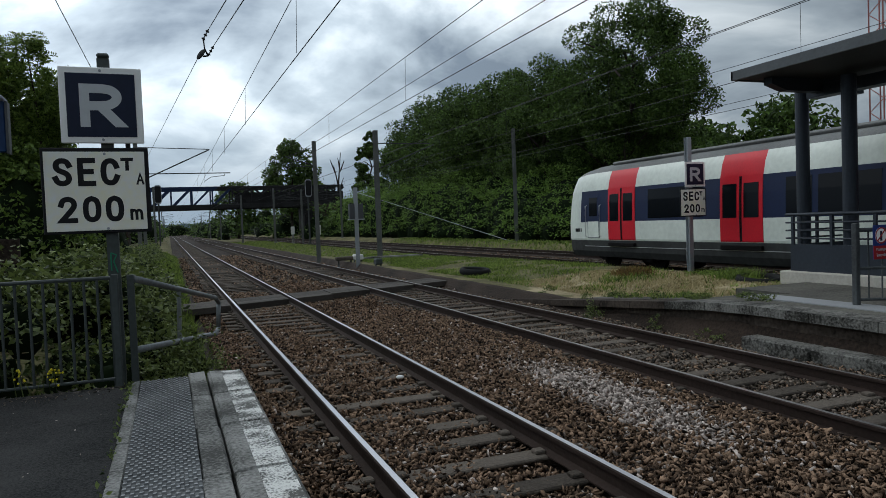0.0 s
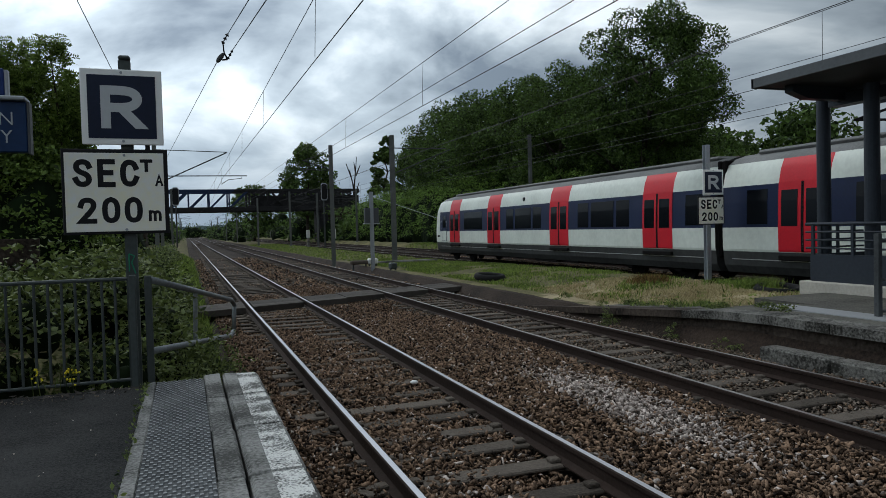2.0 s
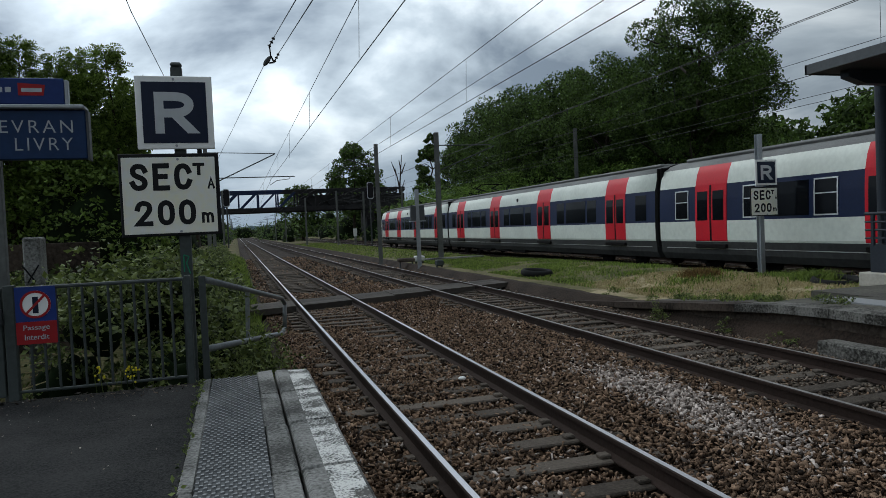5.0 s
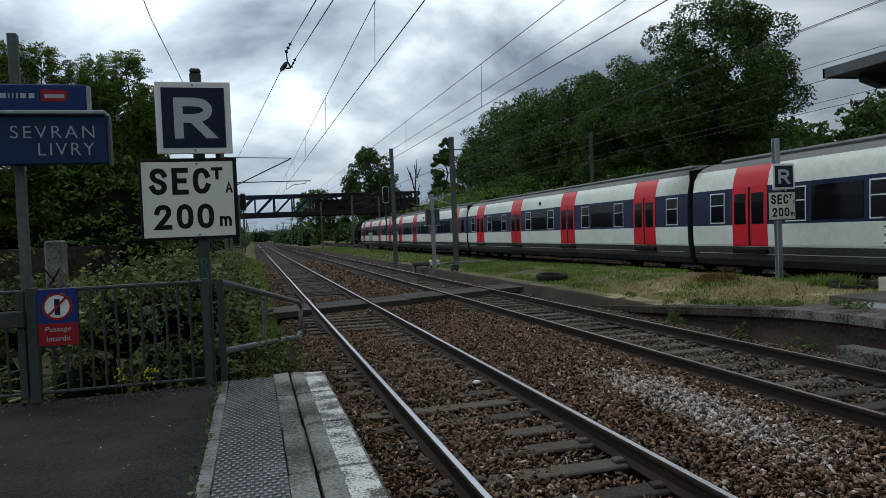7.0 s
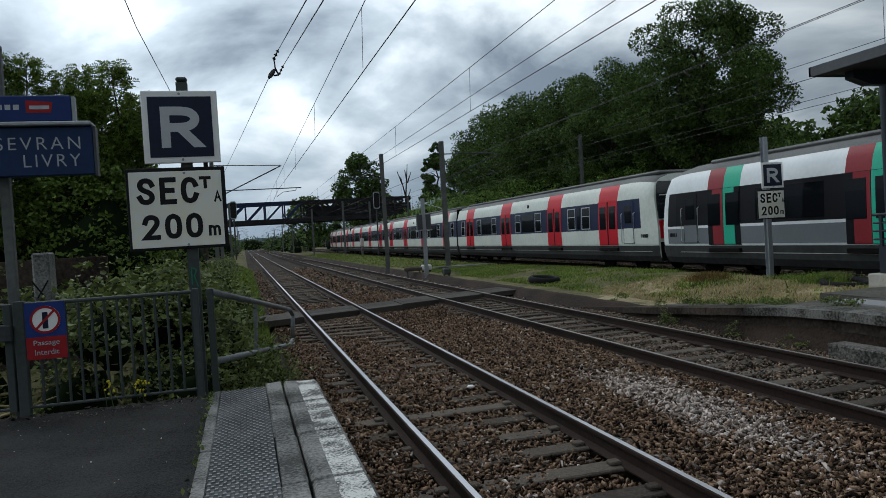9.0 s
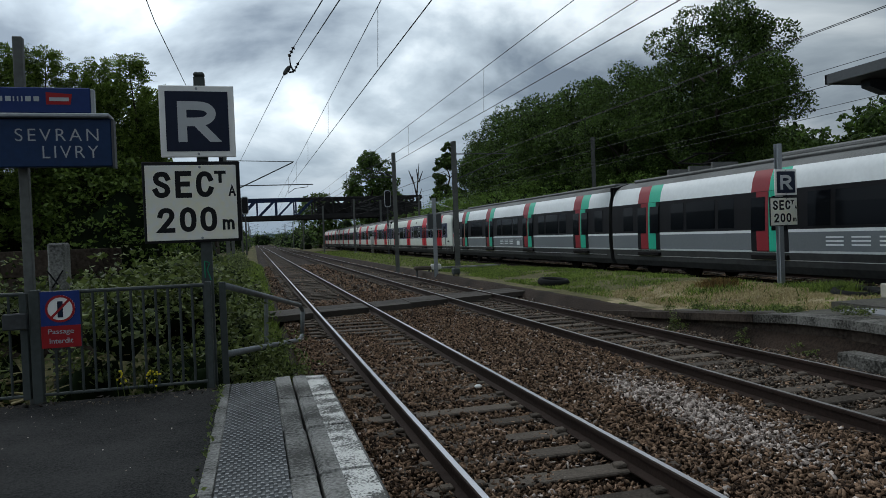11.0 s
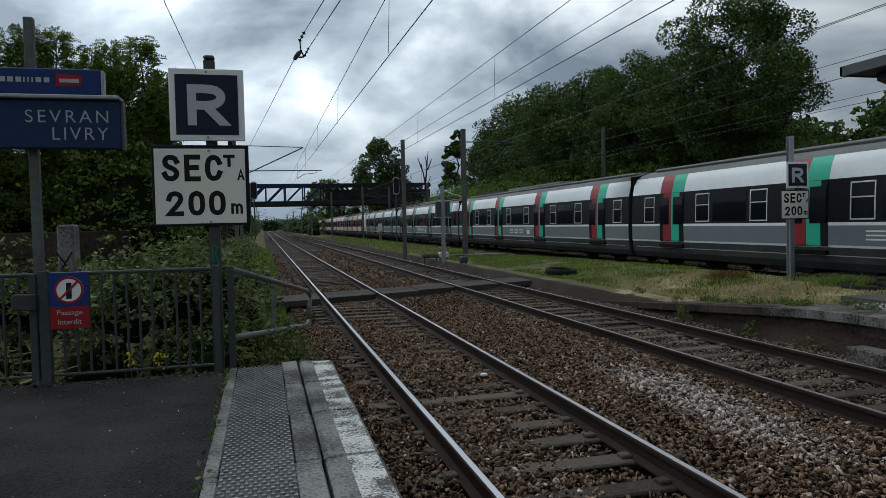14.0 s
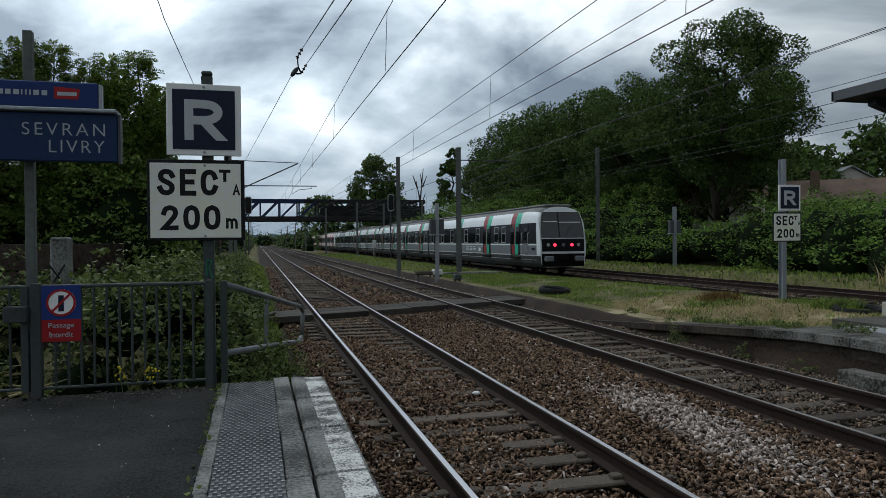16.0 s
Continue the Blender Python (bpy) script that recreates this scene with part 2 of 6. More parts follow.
M["roof_tile"] = mat("brown_roof_tiles", (0.16, 0.11, 0.085), 0.9, vary=0.25, big=0.8, small=9, bump=0.5)
M["roof_slate"] = mat("grey_roof_slates", (0.19, 0.20, 0.20), 0.8, vary=0.2, big=0.8, small=9, bump=0.3)
M["roof_red"] = mat("red_roof_tiles", (0.28, 0.09, 0.07), 0.9, vary=0.25, big=0.8, small=9, bump=0.4)
M["render"] = mat("pale_house_render", (0.48, 0.45, 0.42), 0.9, vary=0.12, big=0.8)
M["straw_earth"] = mat("bare_earth_with_dry_straw", (0.16, 0.125, 0.065), 0.95, big=0.8, small=14, bump=0.8, second=(0.40, 0.33, 0.20), world_co=True)
M["windscreen"] = mat("tinted_windscreen_glass", (0.012, 0.014, 0.017), 0.08, vary=0.1, spec=0.5)
M["brown_tuft"] = mat("withered_brown_weeds", (0.10, 0.06, 0.025), 0.8, vary=0.3, island=0.4, second=(0.26, 0.17, 0.06), trans=0.15, world_co=True)
M["barrier"] = mat("worn_galvanised_tube", (0.20, 0.215, 0.22), 0.55, 0.35, vary=0.25, big=2.0, small=25)
# the far ridge carries air haze in its pale blue base colour
M["haze"] = mat("haze_tinted_hills", (0.20, 0.27, 0.35), 1.0, vary=0.15, big=0.02, small=0.2)
M["wire"] = mat("dark_wire", (0.03, 0.03, 0.032), 0.6, 0.4)
M["graffiti"] = mat("green_spray_paint", (0.02, 0.22, 0.12), 0.6)


# ---------------- mesh helpers ----------------
def link_mesh(name, bm, material, parent=None, label="", smooth=False, m=None):
    me = bpy.data.meshes.new(name)
    bm.normal_update()
    bm.to_mesh(me)
    bm.free()
    for mm in (material if isinstance(material, (list, tuple)) else [material]):
        me.materials.append(mm)
    if smooth:
        me.polygons.foreach_set("use_smooth", [True] * len(me.polygons))
    ob = new(name, me)
    if parent is not None:
        ob.parent = parent
    if m is not None:
        ob.matrix_basis = m
    if label:
        ob["label"] = label
    return ob


def part(name, bm, material, parent, label="", smooth=False, m=None):
    return link_mesh(name, bm, material, parent, label, smooth, m)


def thing(name, label, category, m=None, group="", kind=""):
    ob = new(name)
    ob.empty_display_size = 0.2
    if m is not None:
        ob.matrix_basis = m
    return tagged(ob, label, category, group, kind)


def box(bm, x0, x1, y0, y1, z0, z1, bevel=0.0, mi=0, m=None):
    r = bmesh.ops.create_cube(bm, size=1.0)
    vs = r["verts"]
    for v in vs:
        v.co = Vector(((x0 + x1) / 2 + v.co.x * (x1 - x0), (y0 + y1) / 2 + v.co.y * (y1 - y0), (z0 + z1) / 2 + v.co.z * (z1 - z0)))
    fs = list({f for v in vs for f in v.link_faces})
    if bevel > 0:
        es = list({ed for v in vs for ed in v.link_edges})
        rb = bmesh.ops.bevel(bm, geom=es, offset=bevel, segments=1, affect="EDGES", profile=0.5)
        fs = list({f for v in rb["verts"] for f in v.link_faces} | {f for f in fs if f.is_valid})
        vs = list({v for f in fs for v in f.verts})
    for f in fs:
        f.material_index = mi
    if m is not None:
        bmesh.ops.transform(bm, matrix=m, verts=vs)
    return vs


def tube(bm, a, b, r0, r1=None, seg=8, mi=0):
    a, b = Vector(a), Vector(b)
    r1 = r0 if r1 is None else r1
    d = (b - a).normalized()
    u = d.orthogonal().normalized()
    w = d.cross(u)
    ring = []
    for p, r in ((a, r0), (b, r1)):
        ring.append([bm.verts.new(p + (u * math.cos(t) + w * math.sin(t)) * r) for t in [2 * math.pi * i / seg for i in range(seg)]])
    for i in range(seg):
        j = (i + 1) % seg
        bm.faces.new((ring[0][i], ring[0][j], ring[1][j], ring[1][i])).material_index = mi
    bm.faces.new(ring[0][::-1]).material_index = mi
    bm.faces.new(ring[1]).material_index = mi


def sweep(bm, pts, r, seg=8):
    """One continuous tube through the points."""
    pts = [Vector(p) for p in pts]
    rings = []
    for i, p in enumerate(pts):
        d = (pts[min(i + 1, len(pts) - 1)] - pts[max(i - 1, 0)]).normalized()
        u = Vector((0, 0, 1)).cross(d)
        if u.length < 1e-3:
            u = Vector((1, 0, 0))
        u.normalize()
        w = d.cross(u)
        rings.append([bm.verts.new(p + (u * math.cos(t) + w * math.sin(t)) * r) for t in [2 * math.pi * k / seg for k in range(seg)]])
    for a, b in zip(rings[:-1], rings[1:]):
        for k in range(seg):
            j = (k + 1) % seg
            bm.faces.new((a[k], a[j], b[j], b[k]))
    bm.faces.new(rings[0][::-1])
    bm.faces.new(rings[-1])


def chain(bm, pts, r, seg=8):
    for a, b in zip(pts[:-1], pts[1:]):
        tube(bm, a, b, r, seg=seg)


def prism(bm, pts, axis, lo, hi, mi=0):
    """Extrude a closed polygon along an axis. pts are 2D in the other two axes."""
    def v3(p, c):
        return {"x": (c, p[0], p[1]), "y": (p[0], c, p[1]), "z": (p[0], p[1], c)}[axis]
    a = [bm.verts.new(v3(p, lo)) for p in pts]
    b = [bm.verts.new(v3(p, hi)) for p in pts]
    n = len(pts)
    for i in range(n):
        j = (i + 1) % n
        bm.faces.new((a[i], a[j], b[j], b[i])).material_index = mi
    bm.faces.new(a[::-1]).material_index = mi
    bm.faces.new(b).material_index = mi


def fixed(bm):
    bmesh.ops.recalc_face_normals(bm, faces=bm.faces[:])
    return bm


def raw_mesh(name, verts, tris, material, parent=None, mats=None, matidx=None):
    """A big mesh straight from arrays: verts (n,3), tris (m,k)."""
    me = bpy.data.meshes.new(name)
    k = tris.shape[1]
    me.vertices.add(len(verts))
    me.vertices.foreach_set("co", np.ascontiguousarray(verts, dtype=np.float32).ravel())
    me.loops.add(tris.size)
    me.loops.foreach_set("vertex_index", np.ascontiguousarray(tris, dtype=np.int32).ravel())
    me.polygons.add(len(tris))
    me.polygons.foreach_set("loop_start", np.arange(0, tris.size, k, dtype=np.int32))
    for mm in (mats or [material]):
        me.materials.append(mm)
    if matidx is not None:
        me.polygons.foreach_set("material_index", np.ascontiguousarray(matidx, dtype=np.int32))
    me.update(calc_edges=True)
    me.validate()
    ob = new(name, me)
    if parent is not None:
        ob.parent = parent
    return ob


def text_part(name, body, size, material, parent, m, thick=0.0, depth=0.002, align="CENTER", label="", stretch=1.0, spacing=1.0):
    cu = bpy.data.curves.new(name, "FONT")
    cu.body = body
    cu.size = size
    cu.align_x = align
    cu.align_y = "CENTER"
    cu.offset = thick
    cu.extrude = depth
    cu.space_character = spacing
    tmp = bpy.data.objects.new("tmp_text", cu)
    scene.collection.objects.link(tmp)
    me = bpy.data.meshes.new_from_object(tmp)
    bpy.data.objects.remove(tmp)
    bpy.data.curves.remove(cu)
    me.name = name
    me.transform(Matrix.Diagonal((stretch, 1, 1, 1)))
    me.materials.clear()
    me.materials.append(material)
    ob = new(name, me)
    ob.parent = parent
    ob.matrix_basis = m
    if label:
        ob["label"] = label
    return ob


def leaves(rng, centres, size, jitter=0.35, flat=0.0, aspect=0.55):
    """Folded diamond leaves, one for each centre: verts and triangles."""
    n = len(centres)
    d = rng.normal(size=(n, 3))
    d[:, 2] *= (1 - flat)
    d /= np.linalg.norm(d, axis=1)[:, None] + 1e-9
    o = rng.normal(size=(n, 3))
    if flat > 0:
        o = o * (1 - flat) + np.array([0, 0, 1.0]) * flat * 2
    s = np.cross(d, o)
    s /= np.linalg.norm(s, axis=1)[:, None] + 1e-9
    nn = np.cross(d, s)
    L = (size * (1 + jitter * rng.uniform(-1, 1, n)))[:, None]
    a = centres - d * L * 0.5
    b = centres + s * L * aspect * 0.5 + nn * L * 0.08
    c = centres + d * L * 0.5 - nn * L * 0.12
    e = centres - s * L * aspect * 0.5 + nn * L * 0.08
    v = np.stack([a, b, c, e], 1).reshape(-1, 3)
    i = np.arange(n)[:, None] * 4
    t = np.concatenate([i + np.array([[0, 1, 2]]), i + np.array([[0, 2, 3]])], 1).reshape(-1, 3)
    return v, t


# ---------------- ground ----------------
def smooth(a, b, x):
    t = min(1.0, max(0.0, (x - a) / (b - a)))
    return t * t * (3 - 2 * t)


def ramp_z(y):
    """Top of the far platform's end ramp."""
    return max(-0.2, min(0.42, 0.36 - 0.08 * (y - 9.34)))


def ground_z(x, y):
    bed = -0.30
    z = bed
    if x > 5.3:
        isl = max(ramp_z(y) - 0.05, 0.02 + 0.20 * smooth(7.0, 10.0, x) * (1 - smooth(18, 40, y)))
        z = bed + (isl - bed) * smooth(5.7, 6.0, x) * (1 - smooth(11.2, 11.7, x))
    if x > 18.4:
        z = bed + (0.25 - bed) * smooth(18.4, 20.0, x) + 0.9 * smooth(20, 34, x)
    if x < -1.7:
        z = bed + (0.12 - bed) * smooth(-1.7, -2.6, x)
    if y < 7.0 and x < -1.5:
        z = -0.3
    return z


def dry_spot(x, y):
    """Below 1 inside the trampled dry patch at the far platform's end."""
    return ((x - 8.3) / 2.1) ** 2 + ((y - 14.3) / 3.5) ** 2 + 0.25 * np.sin(x * 3.1) * np.sin(y * 2.3)


def axis_steps(lo, hi, near_lo, near_hi, step):
    near = list(np.arange(near_lo, near_hi + 1e-6, step))
    out, s, p = [], step, near_hi
    while p < hi:
        s *= 1.35
        p += s
        out.append(min(p, hi))
    pre, s, p = [], step, near_lo
    while p > lo:
        s *= 1.35
        p -= s
        pre.append(max(p, lo))
    return pre[::-1] + near + out


def build_ground():
    xs = axis_steps(-1500, 1500, -4, 22, 0.25)
    ys = axis_steps(-1500, 2500, 2, 46, 0.5)
    rng = np.random.default_rng(3)
    v, f = [], []
    for y in ys:
        for x in xs:
            v.append((x, y, ground_z(x, y) + (rng.uniform(-0.015, 0.015) if abs(x) < 60 and y < 80 else 0)))
    nx = len(xs)
    mi = []
    for j in range(len(ys) - 1):
        for i in range(nx - 1):
            f.append((j * nx + i, j * nx + i + 1, (j + 1) * nx + i + 1, (j + 1) * nx + i))
            cx = (xs[i] + xs[i + 1]) / 2
            cy = (ys[j] + ys[j + 1]) / 2
            mi.append(1 if (-2.0 < cx < 6.2 or 11.3 < cx < 18.9) else 2 if dry_spot(cx, cy) < 1.0 else 0)
    ob = raw_mesh("ground", np.array(v), np.array(f), None, mats=[M["earth"], M["ballast"], M["straw_earth"]], matidx=np.array(mi))
    tagged(ob, "grassy trackside ground with brown ballast beds", "ground", kind="structure")


RAIL = [(-0.075, -0.172), (0.075, -0.172), (0.075, -0.160), (0.012, -0.135), (0.012, -0.045), (0.036, -0.035), (0.036, -0.008), (0.024, 0.0), (-0.024, 0.0), (-0.036, -0.008), (-0.036, -0.035), (-0.012, -0.045), (-0.012, -0.135), (-0.075, -0.160)]


def build_track(name, cx, label, top, y0=-8.0, y1=420.0, near=60.0):
    tr = thing(name, label, "railway track", kind="structure")
    for dx in (-0.753, 0.753):
        bm = bmesh.new()
        prism(bm, [(cx + dx + p[0], p[1]) for p in RAIL], "y", y0, y1)
        fixed(bm)
        for f in bm.faces:
            c = f.calc_center_median()
            f.material_index = 1 if c.z > -0.001 else 0
        part("rail", bm, [M["rail_rust"], top], tr, "rusty steel rail with a polished running surface")
    bm = bmesh.new()
    box(bm, -1.15, 1.15, -0.115, 0.115, -0.20, -0.165, 0.012)
    for dx in (-0.753, 0.753):
        for sx in (-1, 1):
            box(bm, dx + sx * 0.13 - 0.05, dx + sx * 0.13 + 0.05, -0.05, 0.05, -0.166, -0.13, 0.01)
    me = bpy.data.meshes.new("sleeper")
    bm.to_mesh(me)
    bm.free()
    me.materials.append(M["sleeper"])
    rng = random.Random(int(cx * 10))
    y = y0
    while y < near:
        s = new("sleeper", me)
        s.parent = tr
        s.matrix_basis = pose(cx + rng.uniform(-0.03, 0.03), y + rng.uniform(-0.02, 0.02), rng.uniform(-0.012, 0.006), 0, 0, rng.uniform(-0.6, 0.6))
        y += 0.6
    bm = bmesh.new()
    while y < 160:
        box(bm, cx - 1.15, cx + 1.15, y - 0.115, y + 0.115, -0.2, -0.165)
        y += 0.6
    tagged(part("far_sleepers", bm, M["sleeper"], tr), kind="stuff")


def stone_field(name, label, rects, density, size, material, seed, pale=None):
    rng = np.random.default_rng(seed)
    # crushed stone: a skewed eight-cornered block
    ico = np.array([(-1, -1, -1), (1, -1, -1), (1, 1, -1), (-1, 1, -1), (-1, -1, 1), (1, -1, 1), (1, 1, 1), (-1, 1, 1)]) * 0.75
    tri = np.array([(0, 2, 1), (0, 3, 2), (4, 5, 6), (4, 6, 7), (0, 1, 5), (0, 5, 4), (1, 2, 6), (1, 6, 5), (2, 3, 7), (2, 7, 6), (3, 0, 4), (3, 4, 7)])
    pts = []
    for x0, x1, y0, y1, zlo, k in rects:
        n = int((x1 - x0) * (y1 - y0) * density * k)
        p = np.stack([rng.uniform(x0, x1, n), rng.uniform(y0, y1, n), zlo + rng.uniform(-1.0, 0.66, n) * min(0.045, size)], 1)
        pts.append(p)
    p = np.concatenate(pts)
    hum = np.sin(p[:, 0] * 1.9 + p[:, 1] * 0.7) * 0.015 + np.sin(p[:, 1] * 2.3 - p[:, 0]) * 0.012
    if size > 0.02:
        p[:, 2] += hum
    n = len(p)
    v = np.repeat(ico[None], n, 0) * rng.uniform(0.4, 1.45, (n, 8, 3))
    sc = np.stack([rng.uniform(0.9, 1.9, n), rng.uniform(0.5, 0.95, n), rng.uniform(0.26, 0.5, n)], 1) * (size * rng.uniform(0.55, 1.25, n) / 2)[:, None]
    v = v * sc[:, None, :]
    q = rng.normal(size=(n, 4))
    q[:, 1:3] *= 0.42
    q /= np.linalg.norm(q, axis=1)[:, None]
    w, x, y, z = q.T
    R = np.stack([1 - 2 * (y * y + z * z), 2 * (x * y - w * z), 2 * (x * z + w * y), 2 * (x * y + w * z), 1 - 2 * (x * x + z * z), 2 * (y * z - w * x), 2 * (x * z - w * y), 2 * (y * z + w * x), 1 - 2 * (x * x + y * y)], 1).reshape(n, 3, 3)
    v = np.einsum("nij,nkj->nki", R, v) + p[:, None, :]
    f = (np.arange(n)[:, None, None] * 8 + tri[None]).reshape(-1, 3)
    mi = np.zeros(n, dtype=int)
    if pale is not None:
        mi = pale(p, rng)
    ob = raw_mesh(name, v.reshape(-1, 3), f, None, mats=[material, M["stones_pale"], M["stones_grey"]], matidx=np.repeat(mi, 12))
    tagged(ob, label, "ballast", kind="stuff")


def pale_patch(p, rng):
    u = (p[:, 1] - 6.7) / 2.3
    c = 2.28 + 0.06 * (p[:, 1] - 6.7)
    d = ((p[:, 0] - c) / 0.50) ** 2 + u ** 2 + rng.normal(size=len(p)) * 0.45
    mi = np.where(d < 0.75, 1, 0)
    mi = np.where(rng.uniform(size=len(p)) < 0.05, 1, mi)
    mi = np.where((p[:, 0] > 3.2) & (rng.uniform(size=len(p)) < 0.75), 2, mi)
    return mi


def build_ballast():
    rects = [(-1.6, -0.85, 2.0, 14, -0.19, 1.2), (-0.66, 0.12, 2.0, 14, -0.174, 1.3), (0.12, 0.66, 2.0, 14, -0.200, 1.1), (0.85, 3.15, 2.5, 15, -0.155, 1.25), (3.33, 4.67, 4, 16, -0.206, 1.0), (4.85, 5.75, 4, 16, -0.20, 1.0),
             (-1.6, -0.85, 14, 24, -0.23, 0.35), (-0.66, 0.66, 14, 24, -0.188, 0.5), (0.85, 3.15, 15, 26, -0.18, 0.4), (3.33, 4.67, 16, 28, -0.215, 0.35), (4.85, 5.75, 16, 28, -0.22, 0.35)]
    stone_field("ballast_stones", "loose brown and grey crushed ballast stones", rects, 1230, 0.045, M["stones"], 5, pale_patch)
    stone_field("grit", "fine pale grit scattered on the asphalt", [(-6.0, -2.6, 2.6, 6.55, 0.526, 1.0)], 16, 0.009, M["stones_pale"], 7)
    stone_field("litter", "dead leaves and crumbs along the fence foot", [(-6.0, -2.6, 6.3, 6.6, 0.527, 1.0)], 300, 0.018, M["stones_grey"], 8)
    rects = [(-1.6, 5.75, 24, 60, -0.235, 1.0), (12.0, 18.8, 14, 50, -0.235, 0.8)]
    stone_field("far_ballast_stones", "distant brown ballast stones between the rails", rects, 45, 0.11, M["stones"], 6, lambda p, r: np.where(r.uniform(size=len(p)) < 0.3, 2, 0))


# ---------------- near platform ----------------
def build_platform():
    pf = thing("platform", "low station platform with worn white edge and grey tactile strip", "platform", kind="structure")
    bm = bmesh.new()
    box(bm, -7.5, -2.58, -12, 6.62, 0.2, 0.525)
    part("asphalt_surface", bm, M["asphalt"], pf, "dark worn asphalt surface")
    bm = bmesh.new()
    box(bm, -7.5, -1.68, -12, 6.70, -0.35, 0.26)
    part("platform_wall", bm, M["concrete_dark"], pf, "dirty dark concrete base")
    rng = random.Random(4)

    def slabs(name, x0, x1, length, y_end, material, z, gap, bev=0.02):
        y = y_end
        while y > -12:
            bm = bmesh.new()
            L = length
            box(bm, x0, x1, y - L + gap, y, 0.27, z, bev)
            for v in bm.verts:
                v.co.x += rng.uniform(-0.006, 0.006)
                v.co.z += rng.uniform(-0.004, 0.004)
            part(name, bm, material, pf)
            y -= L
    slabs("kerb_slab", -2.58, -2.50, 1.0, 6.72, M["concrete"], 0.535, 0.01, 0.01)
    slabs("paving_slab", -2.10, -1.955, 1.0, 6.85, M["concrete"], 0.535, 0.01, 0.012)
    # edge coping: grey back strip and worn white painted front strip
    y, i = 6.86, 0
    while y > -12:
        bm = bmesh.new()
        box(bm, -1.935, -1.62, y - 0.985, y, 0.30, 0.535, 0.022)
        if i == 0:
            for v in bm.verts:
                if v.co.x > -1.75 and v.co.y > y - 0.2:
                    v.co.y -= 0.10
        part("coping_stone", bm, M["concrete"], pf)
        bm = bmesh.new()
        box(bm, -1.815, -1.645, y - 0.97, y - (0.12 if i == 0 else 0.012), 0.50, 0.539)
        part("white_stripe", bm, M["white_worn"], pf, "worn white safety stripe")
        y -= 1.0
        i += 1
    # tactile paving plates with studs
    y = 6.68
    while y > 0.5:
        bm = bmesh.new()
        box(bm, -2.495, -2.105, y - 0.995, y, 0.3, 0.533)
        n = 9
        for a in range(n):
            for b in range(22):
                cx = -2.495 + 0.39 * (a + 0.5) / n + (0.010 if b % 2 else -0.010)
                cy = y - 0.995 * (b + 0.5) / 22
                r, h = 0.0150, 0.5410
                vs = [bm.verts.new((cx + sx * r, cy + sy * r, 0.5331)) for sx, sy in ((-1, -1), (1, -1), (1, 1), (-1, 1))]
                vt = [bm.verts.new((cx + sx * r * 0.6, cy + sy * r * 0.6, h)) for sx, sy in ((-1, -1), (1, -1), (1, 1), (-1, 1))]
                bm.faces.new(vt).material_index = 1
                for k in range(4):
                    bm.faces.new((vs[k], vs[(k + 1) % 4], vt[(k + 1) % 4], vt[k]))
        part("tactile_plate", bm, [M["tactile"], M["stud"]], pf)
        y -= 1.0
    bm = bmesh.new()
    box(bm, -2.495, -2.105, -12, y, 0.3, 0.533)
    part("tactile_strip", bm, M["tactile"], pf)


# ---------------- trains ----------------
SECTION = [(1.24, 0.42), (1.36, 0.62), (1.40, 1.00), (1.42, 1.06), (1.425, 1.56), (1.425, 1.64), (1.41, 2.30), (1.385, 2.74), (1.31, 3.10), (1.20, 3.36), (0.95, 3.52), (0.55, 3.64), (0.0, 3.68)]
# bands between neighbouring points: index into the livery's material list
BAND_OLD = [1, 1, 0, 0, 0, 2, 2, 0, 0, 3, 3, 3]
BAND_NEW = [1, 1, 0, 6, 0, 2, 2, 0, 0, 3, 3, 3]


